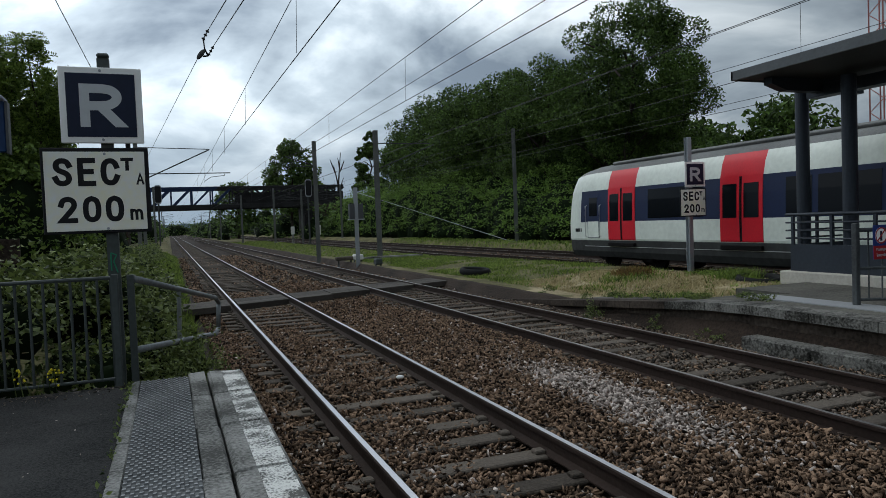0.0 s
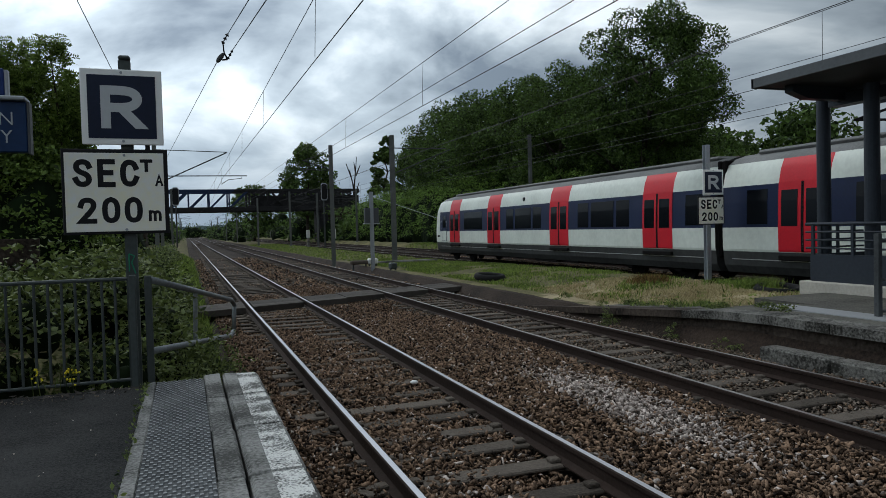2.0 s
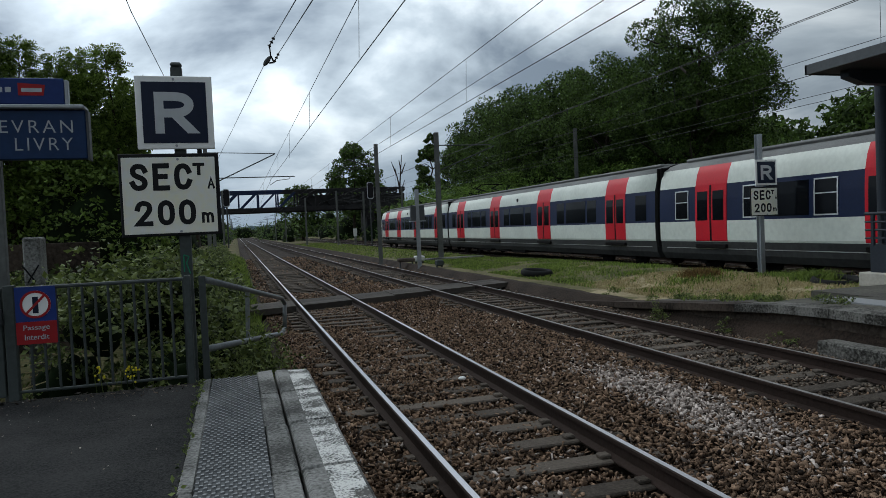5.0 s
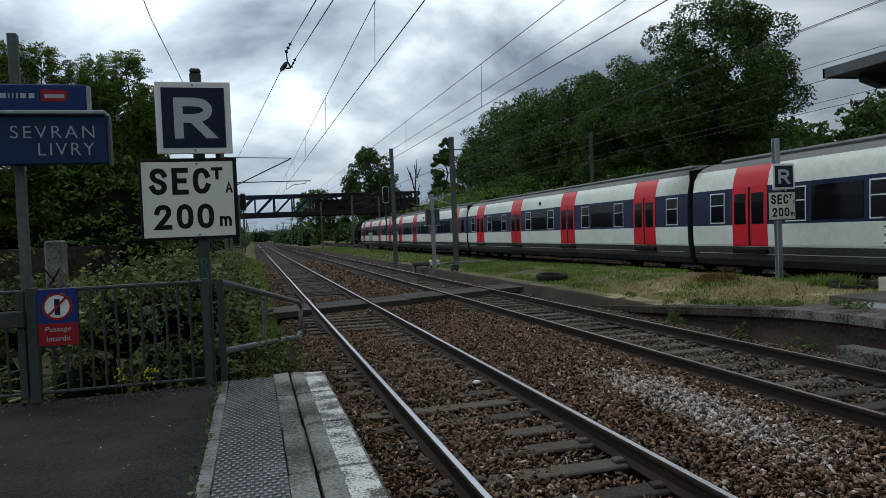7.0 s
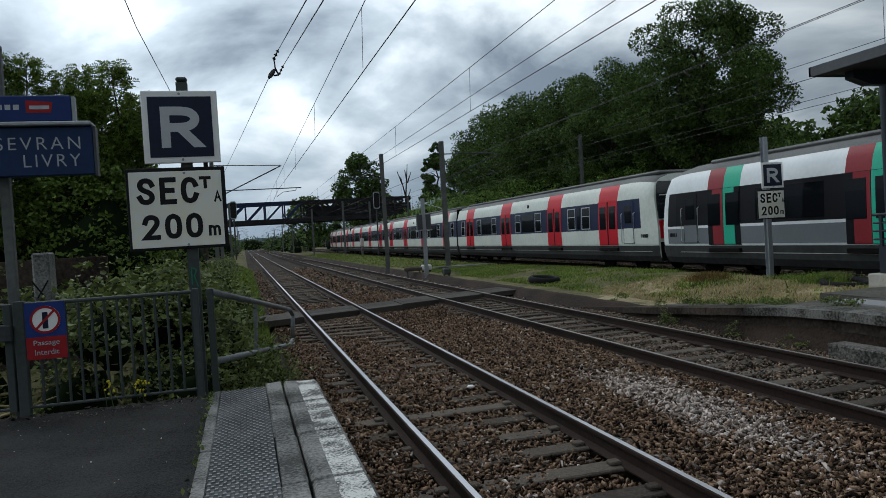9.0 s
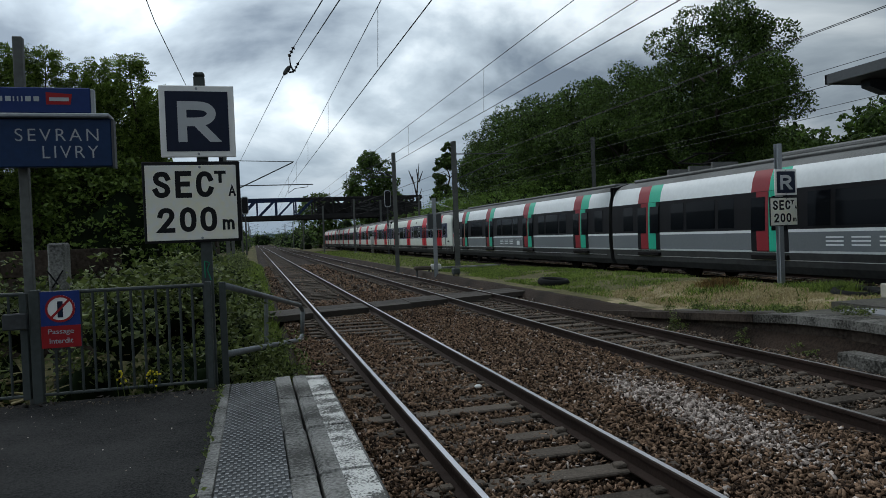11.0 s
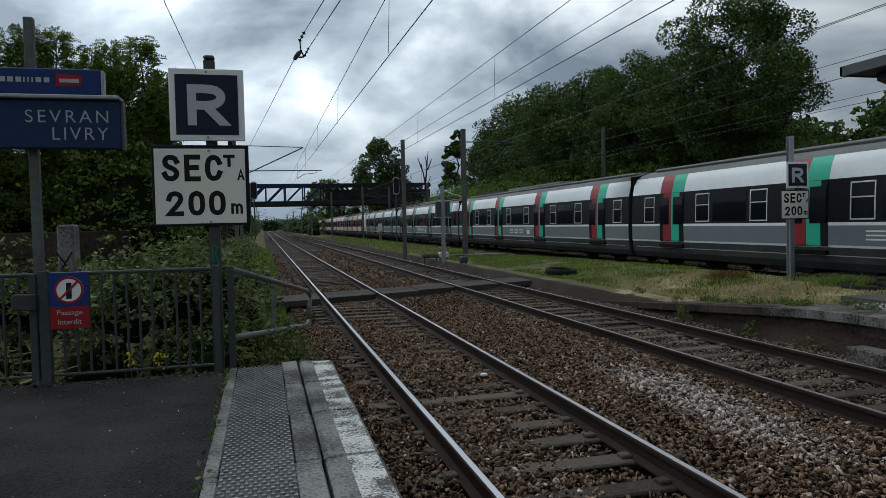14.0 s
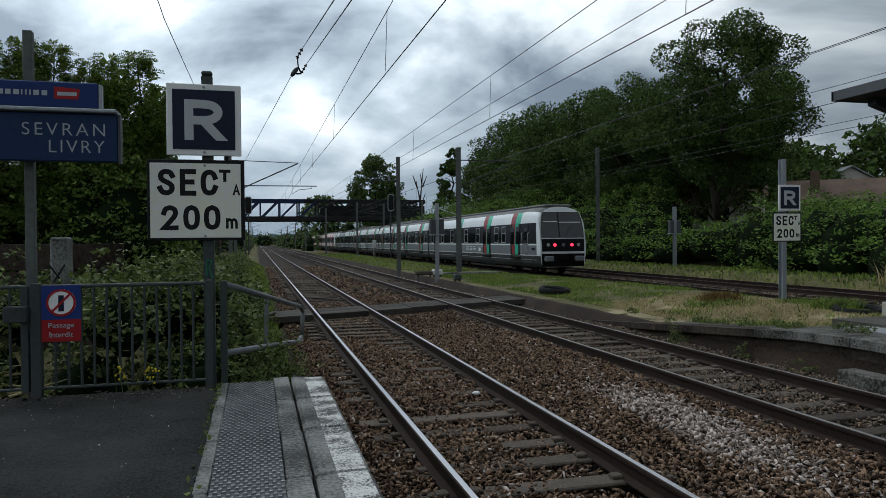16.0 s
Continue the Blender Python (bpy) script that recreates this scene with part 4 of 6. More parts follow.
def build_woods():
    spec = [(27.0, 39.7, 15.6, 4.75, 1), (28.6, 45.5, 14.6, 3.9, 2), (27.5, 52.0, 14.7, 4.5, 3), (28.0, 58.5, 15.3, 4.7, 4), (27.5, 65.0, 15.7, 4.9, 5), (28.0, 72.5, 16.4, 5.1, 6), (28.0, 80.5, 16.6, 5.1, 7), (28.5, 88.0, 14.6, 4.4, 11), (34.5, 50.0, 12.5, 5.0, 8), (35.0, 58.0, 13.2, 6.0, 9), (36.0, 75.0, 14.2, 6.5, 10)]
    for x, y, h, r, s in spec:
        tree("tree", "tall dark green broadleaf tree behind the trackside bushes", x, y, h, r, s, M["leaf_dark"], n=58000 if s == 1 else 40000 if s < 4 else 20000, lsize=0.19 if s < 4 else 0.26, trunk=0.34, low=0.36 if s == 1 else 0.27, taper=0.02 if s == 1 else 0.15)
    tree("tree", "rounded dark green tree behind the houses", 66, 62, 14.5, 6.5, 21, M["leaf_dark"], n=6000, lsize=0.7, low=0.1)
    tree("tree", "rounded dark green tree behind the houses", 58, 67, 12.5, 5.0, 22, M["leaf_dark"], n=5000, lsize=0.7, low=0.1)
    tree("tree", "small dark tree beside the tall wood", 52, 60, 9.5, 4.0, 23, M["leaf_dark"], n=4000, lsize=0.5, low=0.05)
    tree("tree", "dark green tree beyond the road bridge", 20.6, 140, 19.6, 5.0, 24, M["leaf_dark"], n=9000, lsize=0.55, low=0.2)
    tree("tree", "slim dark green tree beyond the road bridge", 33.6, 129, 19.2, 2.9, 25, M["leaf_dark"], n=7500, lsize=0.5, low=0.2)
    tree("tree", "low dark tree beyond the road bridge", 12.5, 165, 13.0, 5.2, 26, M["leaf_dark"], n=2500, lsize=0.8, low=0.1)
    tree("tree", "low dark tree beyond the road bridge", 25.0, 150, 13.8, 5.0, 27, M["leaf_dark"], n=2500, lsize=0.8, low=0.1)
    # leafless tree
    root = thing("bare_tree", "dead leafless tree with few upright limbs", "tree", pose(29.8, 140, 3.0))
    bm = bmesh.new()
    rng = random.Random(9)
    tube(bm, (0, 0, 0), (0.2, 0, 7), 0.3, 0.22)
    for a, b in (((0.2, 0, 7), (-0.6, 0, 11.0)), ((0.2, 0, 7), (0.9, 0, 13.6)), ((-0.3, 0, 9.5), (-1.3, 0, 12.2)), ((0.6, 0, 10.5), (0.3, 0, 12.5)), ((0.7, 0, 9.8), (1.6, 0, 12.0)), ((0, 0, 5), (1.3, 0, 8.5))):
        tube(bm, a, b, 0.17, 0.06)
    part("trunk", fixed(bm), M["bark"], root)
    rng = random.Random(12)
    blobs = []
    # leafy domes over bare dark cores as a painted shaded foot, set back from the outer track
    y = 16.0
    while y < 112:
        h = 3.6 - 0.9 * smooth(31, 34, y) + 1.5 * smooth(40, 44, y) + 1.2 * smooth(46, 49, y) - 1.2 * smooth(50, 53, y) + 2.0 * smooth(55, 60, y) + rng.uniform(-0.35, 0.35)
        blobs.append((23.2 + rng.uniform(-0.5, 0.4), y, 1.35, rng.uniform(1.5, 2.1), rng.uniform(1.6, 2.6), h - 1.55))
        if rng.random() < 0.6:
            blobs.append((21.9 + rng.uniform(-0.4, 0.4), y + rng.uniform(-1, 1), 0.8, rng.uniform(0.8, 1.3), rng.uniform(0.9, 1.6), rng.uniform(0.7, 1.5)))
        if y > 44:
            blobs.append((26.0 + rng.uniform(-0.6, 0.6), y + rng.uniform(-1, 1), 1.6, 2.4, rng.uniform(2.0, 3.0), h + rng.uniform(0.2, 1.5) - 1.6))
        y += rng.uniform(1.5, 2.3)
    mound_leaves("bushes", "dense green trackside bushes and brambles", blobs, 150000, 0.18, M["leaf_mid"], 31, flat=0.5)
    blobs = []
    for k in range(12):
        blobs.append((25 + rng.uniform(-2, 8), 6 + k * 2.2, 0.3, 2.6, 2.2, rng.uniform(2.0, 3.0)))
    for q in ((30, 32, 3.6), (33, 35.5, 4.3), (36, 37, 4.6), (36, 41, 5.0), (32, 30, 3.8), (38, 34, 4.6), (40, 38, 5.0), (35, 46, 4.6)):
        blobs.append((q[0], q[1], 0.5, 2.4, 2.4, q[2] - 0.5))
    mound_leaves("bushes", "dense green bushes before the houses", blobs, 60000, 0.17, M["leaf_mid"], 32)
    blobs = [(rng.uniform(-60, -9), rng.uniform(220, 420), 0.2, 6, 9, rng.uniform(6, 12)) for _ in range(40)] + [(rng.uniform(22, 110), rng.uniform(190, 420), 0.2, 6, 9, rng.uniform(6, 13)) for _ in range(50)] + [(rng.uniform(-14, 26), rng.uniform(460, 520), 0.2, 6, 9, rng.uniform(5, 8)) for _ in range(16)]
    mound_leaves("bushes", "far dark woods along the horizon", blobs, 14000, 1.3, M["leaf_dark"], 34)
    # low brush under the bridge and further down the line
    blobs = [(rng.uniform(20, 34), rng.uniform(100, 180), 0.2, 3.5, 5, rng.uniform(3, 6)) for _ in range(24)] + [(rng.uniform(-9, -5.5), rng.uniform(130, 230), 0.2, 2.0, 6, rng.uniform(2.5, 4.5)) for _ in range(16)] + [(rng.uniform(21, 30), rng.uniform(150, 260), 0.2, 3.0, 6, rng.uniform(3, 5)) for _ in range(18)]
    blobs += [(rng.uniform(7.2, 9.8), rng.uniform(135, 330), 0.1, 1.4, 6, rng.uniform(2.4, 4.6)) for _ in range(26)] + [(rng.uniform(-8, -4.5), rng.uniform(240, 400), 0.1, 1.6, 7, rng.uniform(2.5, 5)) for _ in range(12)]
    blobs += [(rng.uniform(-22, -7), rng.uniform(40, 180), 0.2, 3.0, 6, rng.uniform(3, 7)) for _ in range(40)]
    mound_leaves("bushes", "distant dark green thickets along the line", blobs, 20000, 0.7, M["leaf_dark"], 33)


def frond_tree(x, y, shoots, seed):
    """A locust tree: thin stems that end in upright sprays of feathery pinnate fronds. shoots: tip x, tip y, tip z, spread."""
    rng = np.random.default_rng(seed)
    root = thing("locust_tree", "young locust tree with feathery green leaves behind the fence", "tree", pose(x, y, 0))
    bm = bmesh.new()
    tube(bm, (0, 0, 0), (0.05, 0, 1.7), 0.075, 0.055, 8)
    base, bend, pair = [], [], []
    for tx, ty, tz, spread in shoots:
        tip = Vector((tx - x, ty - y, tz))
        mid = Vector((0.05, 0, 1.7)).lerp(tip, 0.55) + Vector((rng.uniform(-0.1, 0.1), rng.uniform(-0.1, 0.1), 0.1))
        tube(bm, (0.05, 0, 1.6), mid, 0.045, 0.028, 6)
        tube(bm, mid, tip, 0.028, 0.006, 6)
        for k in range(int(560 * spread + 160)):
            f = rng.uniform(0.0, 1.0) ** 0.8
            p = Vector((0.05, 0, 2.0)).lerp(mid, f * 2) if f < 0.5 else mid.lerp(tip, f * 2 - 1)
            w = spread * (1.15 - f) ** 0.75
            a = rng.uniform(0, 2 * math.pi)
            q = np.array(p) + np.array([math.cos(a), math.sin(a), 0]) * w * rng.uniform(0.05, 0.8) + np.array([0, 0, rng.uniform(-0.1, 0.12)])
            base.append(q)
            bend.append((math.cos(a) * 0.9, math.sin(a) * 0.9, rng.uniform(0.05, 0.9)))
    part("trunk", fixed(bm), M["bark"], root, smooth=True)
    base, bend = np.array(base), np.array(bend)
    bend /= np.linalg.norm(bend, axis=1)[:, None]
    side = np.cross(bend, rng.normal(size=bend.shape))
    side /= np.linalg.norm(side, axis=1)[:, None]
    length = rng.uniform(0.16, 0.30, len(base))
    vs = []
    for k in range(7):
        f = (k + 0.6) / 7
        mid = base + bend * (length * f)[:, None] + np.array([0, 0, -1.0]) * (length * 0.35 * f * f)[:, None]
        for sg in (-1, 1):
            out = side * sg * 0.9 + bend * 0.45 + rng.normal(size=bend.shape) * 0.12
            L = (0.074 * (1.15 - 0.5 * f)) * rng.uniform(0.8, 1.2, len(base))[:, None]
            wd = bend * 0.016
            vs.append(np.stack([mid, mid + out * L * 0.5 + wd, mid + out * L, mid + out * L * 0.5 - wd], 1))
    v = np.concatenate(vs).reshape(-1, 3)
    i = np.arange(len(v) // 4)[:, None] * 4
    t = np.concatenate([i + np.array([[0, 1, 2]]), i + np.array([[0, 2, 3]])], 1).reshape(-1, 3)
    raw_mesh("crown", v, t, M["leaf_acacia"], root)


def build_left_green():
    rng = random.Random(15)
    for i, (x, tips) in enumerate(((-4.35, ((-4.0, 4.85), (-4.45, 5.35), (-4.25, 4.6), (-4.75, 5.0), (-4.1, 4.2))),
                                   (-5.2, ((-5.05, 5.45), (-5.35, 5.2), (-4.9, 4.8), (-5.5, 4.7))),
                                   (-6.2, ((-5.9, 5.5), (-6.45, 5.6), (-6.2, 4.9), (-6.75, 5.3))),
                                   (-7.4, ((-7.1, 5.5), (-7.5, 5.7), (-7.9, 5.3), (-7.3, 4.8))),
                                   (-8.9, ((-8.5, 5.6), (-9.0, 5.8), (-9.4, 5.5))))):
        yy = 14.5 + rng.uniform(-0.3, 0.3)
        frond_tree(x, yy, [(tx + rng.uniform(-0.05, 0.05), yy + rng.uniform(-0.5, 0.5), tz, rng.uniform(0.5, 0.75)) for tx, tz in tips], 60 + i)
    rng = random.Random(5)
    blobs = []
    for k in range(30):
        blobs.append((-4.6 - 8.5 * rng.random(), 14.0 + 2.6 * rng.random(), 1.4, 1.0, 1.0, rng.uniform(1.5, 3.1)))
    for k in range(9):
        blobs.append((-4.15 - rng.uniform(0, 0.7), 14.0 + k * 0.5, 1.4, 0.7, 0.8, rng.uniform(1.2, 2.9)))
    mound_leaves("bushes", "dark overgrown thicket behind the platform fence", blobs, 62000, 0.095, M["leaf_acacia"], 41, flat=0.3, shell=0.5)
    # brambles: leafy arching tops; dark cores below stand in for the shaded hollow
    blobs = []
    for k in range(46):
        x = -2.8 - 5.5 * rng.random() ** 1.2
        yy = rng.uniform(7.4, 10.5)
        if abs(x + 4.46) < 0.5 and yy < 9.8:
            continue
        blobs.append((x, yy, 0.98, rng.uniform(0.24, 0.46), rng.uniform(0.24, 0.44), rng.uniform(0.22, 0.72)))
    for k in range(10):
        blobs.append((rng.uniform(-2.75, -2.35), 8.5 + k * 1.2, 0.2, 0.33, 0.5, rng.uniform(0.5, 0.9)))
    for k in range(30):
        blobs.append((-3.4 + rng.uniform(-0.5, 0.3), 12 + k * 1.7, 0.05, 0.6, 1.0, rng.uniform(0.5, 1.3)))
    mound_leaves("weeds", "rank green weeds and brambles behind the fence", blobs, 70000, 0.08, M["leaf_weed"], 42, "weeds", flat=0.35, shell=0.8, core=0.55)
    blobs = [(-2.75 - 3.2 * rng.random(), rng.uniform(7.15, 8.6), 0.35, rng.uniform(0.2, 0.35), 0.25, rng.uniform(0.3, 0.65)) for _ in range(26)]
    blobs = [q for q in blobs if abs(q[0] + 4.46) > 0.3]
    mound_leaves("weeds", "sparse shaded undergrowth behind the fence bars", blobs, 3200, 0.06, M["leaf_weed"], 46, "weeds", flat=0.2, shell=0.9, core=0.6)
    blobs = []
    for k in range(22):
        blobs.append((rng.uniform(-2.5, -1.75), rng.uniform(6.95, 9.8), -0.2, 0.22, 0.25, rng.uniform(0.35, 0.72)))
    mound_leaves("weeds", "low weeds at the end of the platform", blobs, 15000, 0.05, M["leaf_weed"], 43, "weeds", flat=0.2, shell=0.8, core=False)


def build_edge_weeds():
    rng = random.Random(44)
    blobs = [(rng.uniform(6.2, 7.0), rng.uniform(8.2, 15.5), 0, 0.09, 0.11, rng.uniform(0.05, 0.16)) for _ in range(22)]
    blobs = [(x, y, max(ramp_z(y), ground_z(x, y)), a, b, c) for x, y, z, a, b, c in blobs]
    blobs += [(rng.uniform(5.6, 5.85), rng.uniform(8.6, 14), -0.25, 0.08, 0.12, rng.uniform(0.1, 0.34)) for _ in range(6)]
    mound_leaves("weeds", "small weeds along the old platform edge", blobs, 4200, 0.036, M["leaf_weed"], 45, "weeds", flat=0.1, shell=0.9, core=False)


def blades(name, label, fn, n, h, material, seed, width=0.012):
    """Grass: thin upright bent triangles, placed by fn(rng, n) that gives x, y and z."""
    rng = np.random.default_rng(seed)
    p = fn(rng, n)
    n = len(p)
    a = rng.uniform(0, 2 * np.pi, n)
    L = h * rng.uniform(0.4, 1.3, n)
    lean = rng.normal(size=(n, 2)) * 0.45 * L[:, None]
    u = np.stack([np.cos(a), np.sin(a), np.zeros(n)], 1) * width
    tip = p + np.concatenate([lean, L[:, None]], 1)
    mid = p + np.concatenate([lean * 0.35, (L * 0.6)[:, None]], 1)
    v = np.stack([p - u, p + u, mid + u * 0.7, tip, mid - u * 0.7], 1).reshape(-1, 3)
    i = np.arange(n)[:, None] * 5
    t = np.concatenate([i + np.array([[0, 1, 2]]), i + np.array([[0, 2, 4]]), i + np.array([[4, 2, 3]])], 1).reshape(-1, 3)
    return tagged(raw_mesh(name, v, t, material), label, "grass", kind="stuff")


def grass_points(x0, x1, y0, y1, clump=0.0, keep=None):
    def fn(rng, n):
        if clump:
            k = max(4, int((x1 - x0) * (y1 - y0) * clump))
            c = np.stack([rng.uniform(x0, x1, k), rng.uniform(y0, y1, k)], 1)
            p = c[rng.integers(0, k, n)] + rng.normal(size=(n, 2)) * 0.30
        else:
            p = np.stack([rng.uniform(x0, x1, n), rng.uniform(y0, y1, n)], 1)
        m = (p[:, 0] > x0) & (p[:, 0] < x1)
        p = p[m]
        if keep is not None:
            p = p[keep(p)]
        z = np.array([ground_z(a, b) for a, b in p])
        return np.concatenate([p, z[:, None]], 1)
    return fn


def build_grass():
    blades("grass", "short green and yellow grass on the island between tracks", grass_points(6.7, 11.3, 10.6, 42, 1.6, lambda p: (dry_spot(p[:, 0], p[:, 1]) > 1.1) | (np.sin(p[:, 0] * 9) * np.sin(p[:, 1] * 8) > 0.72)), 46000, 0.075, M["grass"], 51, 0.012)
    blades("grass", "short green grass further along the line", grass_points(6.2, 11.3, 42, 110), 9000, 0.09, M["grass"], 52, 0.03)
    blades("dry_grass", "patches of dry straw-coloured grass", grass_points(6.8, 11.1, 10.2, 18.5, 2.2, lambda p: dry_spot(p[:, 0], p[:, 1]) < 1.5), 42000, 0.05, M["straw"], 53, 0.012)
    blades("dry_grass", "withered brown tuft in the dry grass", lambda rng, n: np.concatenate([rng.normal(size=(n, 2)) * np.array([0.20, 0.18]) + np.array([9.5, 15.9]), np.full((n, 1), 0.2)], 1), 1300, 0.22, M["brown_tuft"], 58, 0.010)
    blades("grass", "green tuft beside the old tyre", lambda rng, n: np.concatenate([rng.normal(size=(n, 2)) * np.array([0.28, 0.25]) + np.array([10.3, 12.9]), np.full((n, 1), 0.2)], 1), 900, 0.26, M["grass"], 59, 0.011)
    blades("grass", "tufts of grass and weeds along the platform end", grass_points(6.5, 11.2, 9.8, 16.5, 0.35), 1500, 0.13, M["grass"], 54, 0.014)
    blades("grass", "rough grass beyond the outer track", grass_points(19.0, 21.5, 12, 70), 6000, 0.16, M["grass"], 55, 0.03)
    blades("dry_grass", "tall dry grass before the bushes", grass_points(19.4, 22.0, 12, 20.5), 5000, 0.7, M["straw"], 56, 0.016)
    blades("grass", "rough grass beside the near track", grass_points(-3.2, -1.75, 9.5, 60), 9000, 0.25, M["grass"], 57, 0.02)


# ---------------- lineside ----------------
def h_mast(name, label, x, y, top, w=0.22, z0=None):
    zb = (ground_z(x, y) if z0 is None else z0) - 0.1
    m = thing(name, label, "catenary mast", pose(x, y, 0), "catenary masts")
    bm = bmesh.new()
    h = w / 2
    box(bm, -h, h, -h, -h + 0.025, zb, top)
    box(bm, -h, h, h - 0.025, h, zb, top)
    box(bm, -0.012, 0.012, -h + 0.024, h - 0.024, zb, top)
    part("steel_column", bm, M["mast"], m)
    bm = bmesh.new()
    box(bm, -0.28, 0.28, -0.28, 0.28, zb - 0.2, zb + 0.16, 0.03)
    part("footing", bm, M["concrete"], m)
    return m


def cantilever(m, reach, z_arm, z_wire):
    """Bracket tubes, insulators and registration arm towards the track; reach is signed."""
    s = 1 if reach > 0 else -1
    bm = bmesh.new()
    tube(bm, (s * 0.1, 0, z_arm), (reach, 0, z_arm + 0.5), 0.03)
    part("bracket_tube", bm, M["pole"], m)
    bm = bmesh.new()
    tube(bm, (s * 0.1, 0, z_arm + 1.0), (reach * 0.92, 0, z_arm + 0.5), 0.015)
    part("tie_rod", bm, M["pole"], m)
    bm = bmesh.new()
    tube(bm, (s * 0.1, 0, z_arm - 0.05), (reach * 1.1, 0, z_arm - 0.02), 0.022)
    chain(bm, [(reach * 0.95, 0, z_arm - 0.03), (reach * 0.95, 0, z_wire + 0.2), (reach * 0.75, 0, z_wire + 0.15), (reach * 0.6, 0, z_wire + 0.02)], 0.016, 6)
    part("registration_arm", bm, M["pole"], m)
    bm = bmesh.new()
    for k in range(4):
        tube(bm, (s * (0.22 + 0.08 * k), 0, z_arm + 0.06 + 0.02 * k), (s * (0.25 + 0.08 * k), 0, z_arm + 0.07 + 0.02 * k), 0.07, seg=10)
    part("insulator", bm, M["black"], m)


def wire(name, label, pts, r=0.009):
    bm = bmesh.new()
    sweep(bm, pts, r, 5)
    return tagged(link_mesh(name, fixed(bm), M["wire"]), label, "wire", "overhead wires")


def build_catenary():
    m1 = h_mast("catenary_mast", "grey steel overhead-line mast with bracket beside the track", 5.62, 39.6, 6.65, 0.2)
    cantilever(m1, -1.6, 5.3, 5.3)
    m2 = h_mast("catenary_mast", "grey steel overhead-line mast on the grass island", 8.6, 37.5, 7.0, 0.24)
    bm = bmesh.new()
    tube(bm, (0.1, 0, 6.3), (3.2, 0, 6.3), 0.03)
    tube(bm, (0.1, 0, 4.9), (3.4, 0, 6.25), 0.03)
    part("bracket_tube", bm, M["pole"], m2)
    h_mast("catenary_mast", "grey steel overhead-line mast before the bushes", 20.6, 44.4, 8.2, 0.2)
    for x, y, top, side in ((10.2, 90, 6.9, 1), (10.0, 130, 6.9, 1), (13.3, 88, 6.6, -1), (7.2, 100, 6.6, -1), (7.1, 141, 6.6, -1), (2.2 + 5.0, 180, 6.6, -1), (10.1, 180, 6.9, 1), (-3.6, 85, 7.0, 1), (-3.6, 135, 7.0, 1), (-3.6, 185, 7.0, 1), (19.9, 95, 7.4, -1), (19.9, 145, 7.4, -1), (7.1, 225, 6.6, -1), (-3.6, 235, 7, 1), (10.1, 235, 6.9, 1), (19.9, 200, 7.4, -1), (7.1, 280, 6.6, -1), (-3.6, 290, 7, 1)):
        mm = h_mast("catenary_mast", "distant grey overhead-line mast beside the tracks", x, y, top, 0.22)
        if x > 0 or y > 150:
            cantilever(mm, side * 2.6, top - 1.2, 5.3)
    mm = h_mast("catenary_mast", "grey overhead-line mast hidden behind the thicket", -3.7, 42.4, 7.2, 0.22)
    for name, a, b, r in (("bracket_tube", (0.1, 0, 6.6), (3.9, 0, 6.5), 0.022), ("strut_tube", (0.1, 0, 4.7), (3.85, 0, 6.47), 0.034)):
        bm = bmesh.new()
        tube(bm, a, b, r)
        part(name, bm, M["pole"], mm)
    mm = h_mast("catenary_mast", "grey overhead-line mast hidden behind the thicket", -3.7, 52.0, 7.4, 0.22)
    bm = bmesh.new()
    tube(bm, (0.1, 0, 5.88), (5.75, 0, 5.9), 0.035)
    part("bracket_tube", bm, M["pole"], mm)
    bm = bmesh.new()
    chain(bm, [(5.4, 0, 5.88), (5.35, 0, 5.72), (4.45, 0, 5.62), (4.0, 0, 5.32)], 0.022, 6)
    part("registration_arm", fixed(bm), M["pole"], mm)
    for cx, mx in ((0.33, 0.38), (4.21, 4.26)):
        ys = [-20, 14, 46, 80, 120, 170, 230, 300]
        off = {-20: 0.45, 14: 0.05, 46: -0.25, 80: 0.2, 120: -0.2, 170: 0.2, 230: -0.2, 300: 0.2}
        wire("contact_wire", "thin dark overhead contact wire", [(cx + (off[y] if cx < 1 else 0), y, 5.3) for y in ys], 0.010)
        pts = []
        for a, b in zip(range(-20, 300, 10), range(-10, 310, 10)):
            pts.append((mx, a, 6.53))
        wire("messenger_wire", "thin dark overhead messenger wire", pts, 0.009)
        for k, y in enumerate((14.1, 24.1, 33.5, 43, 53, 66, 80) if cx < 1 else (9.5, 19.0, 29.2, 39, 50, 62, 76)):
            wire("dropper", "thin vertical dropper between two wires", [(cx, y, 5.3), (mx, y, 6.53)], 0.006)
    wire("auxiliary_wire", "thin dark auxiliary overhead wire", [(4.24, -20, 5.72), (4.24, 300, 5.72)], 0.008)
    for cx in (13.2, 17.3):
        wire("contact_wire", "thin dark overhead contact wire", [(cx, -30, 5.55), (cx, 300, 5.55)], 0.010)
        wire("messenger_wire", "thin dark overhead messenger wire", [(cx, -30, 7.1), (cx, 300, 7.1)], 0.010)
        for y in (11.0, 19.5, 28, 37, 46, 55, 66, 78):
            wire("dropper", "thin vertical dropper between two wires", [(cx, y + cx * 0.2, 5.55), (cx, y + cx * 0.2, 7.1)], 0.006)
    wire("feeder_wire", "thin dark feeder wire above the outer track", [(18.8, -30, 6.1), (18.8, 200, 6.1)], 0.010)
    wire("feeder_wire", "thin dark feeder wire above the island", [(11.2, -30, 6.45), (11.2, 200, 6.45)], 0.010)
    # anchoring wires with their insulator
    wire("anchor_wire", "thin anchoring wire beside the near track", [(-1.24, -8.0, 2.17), (-0.89, 19.2, 6.62)], 0.009)
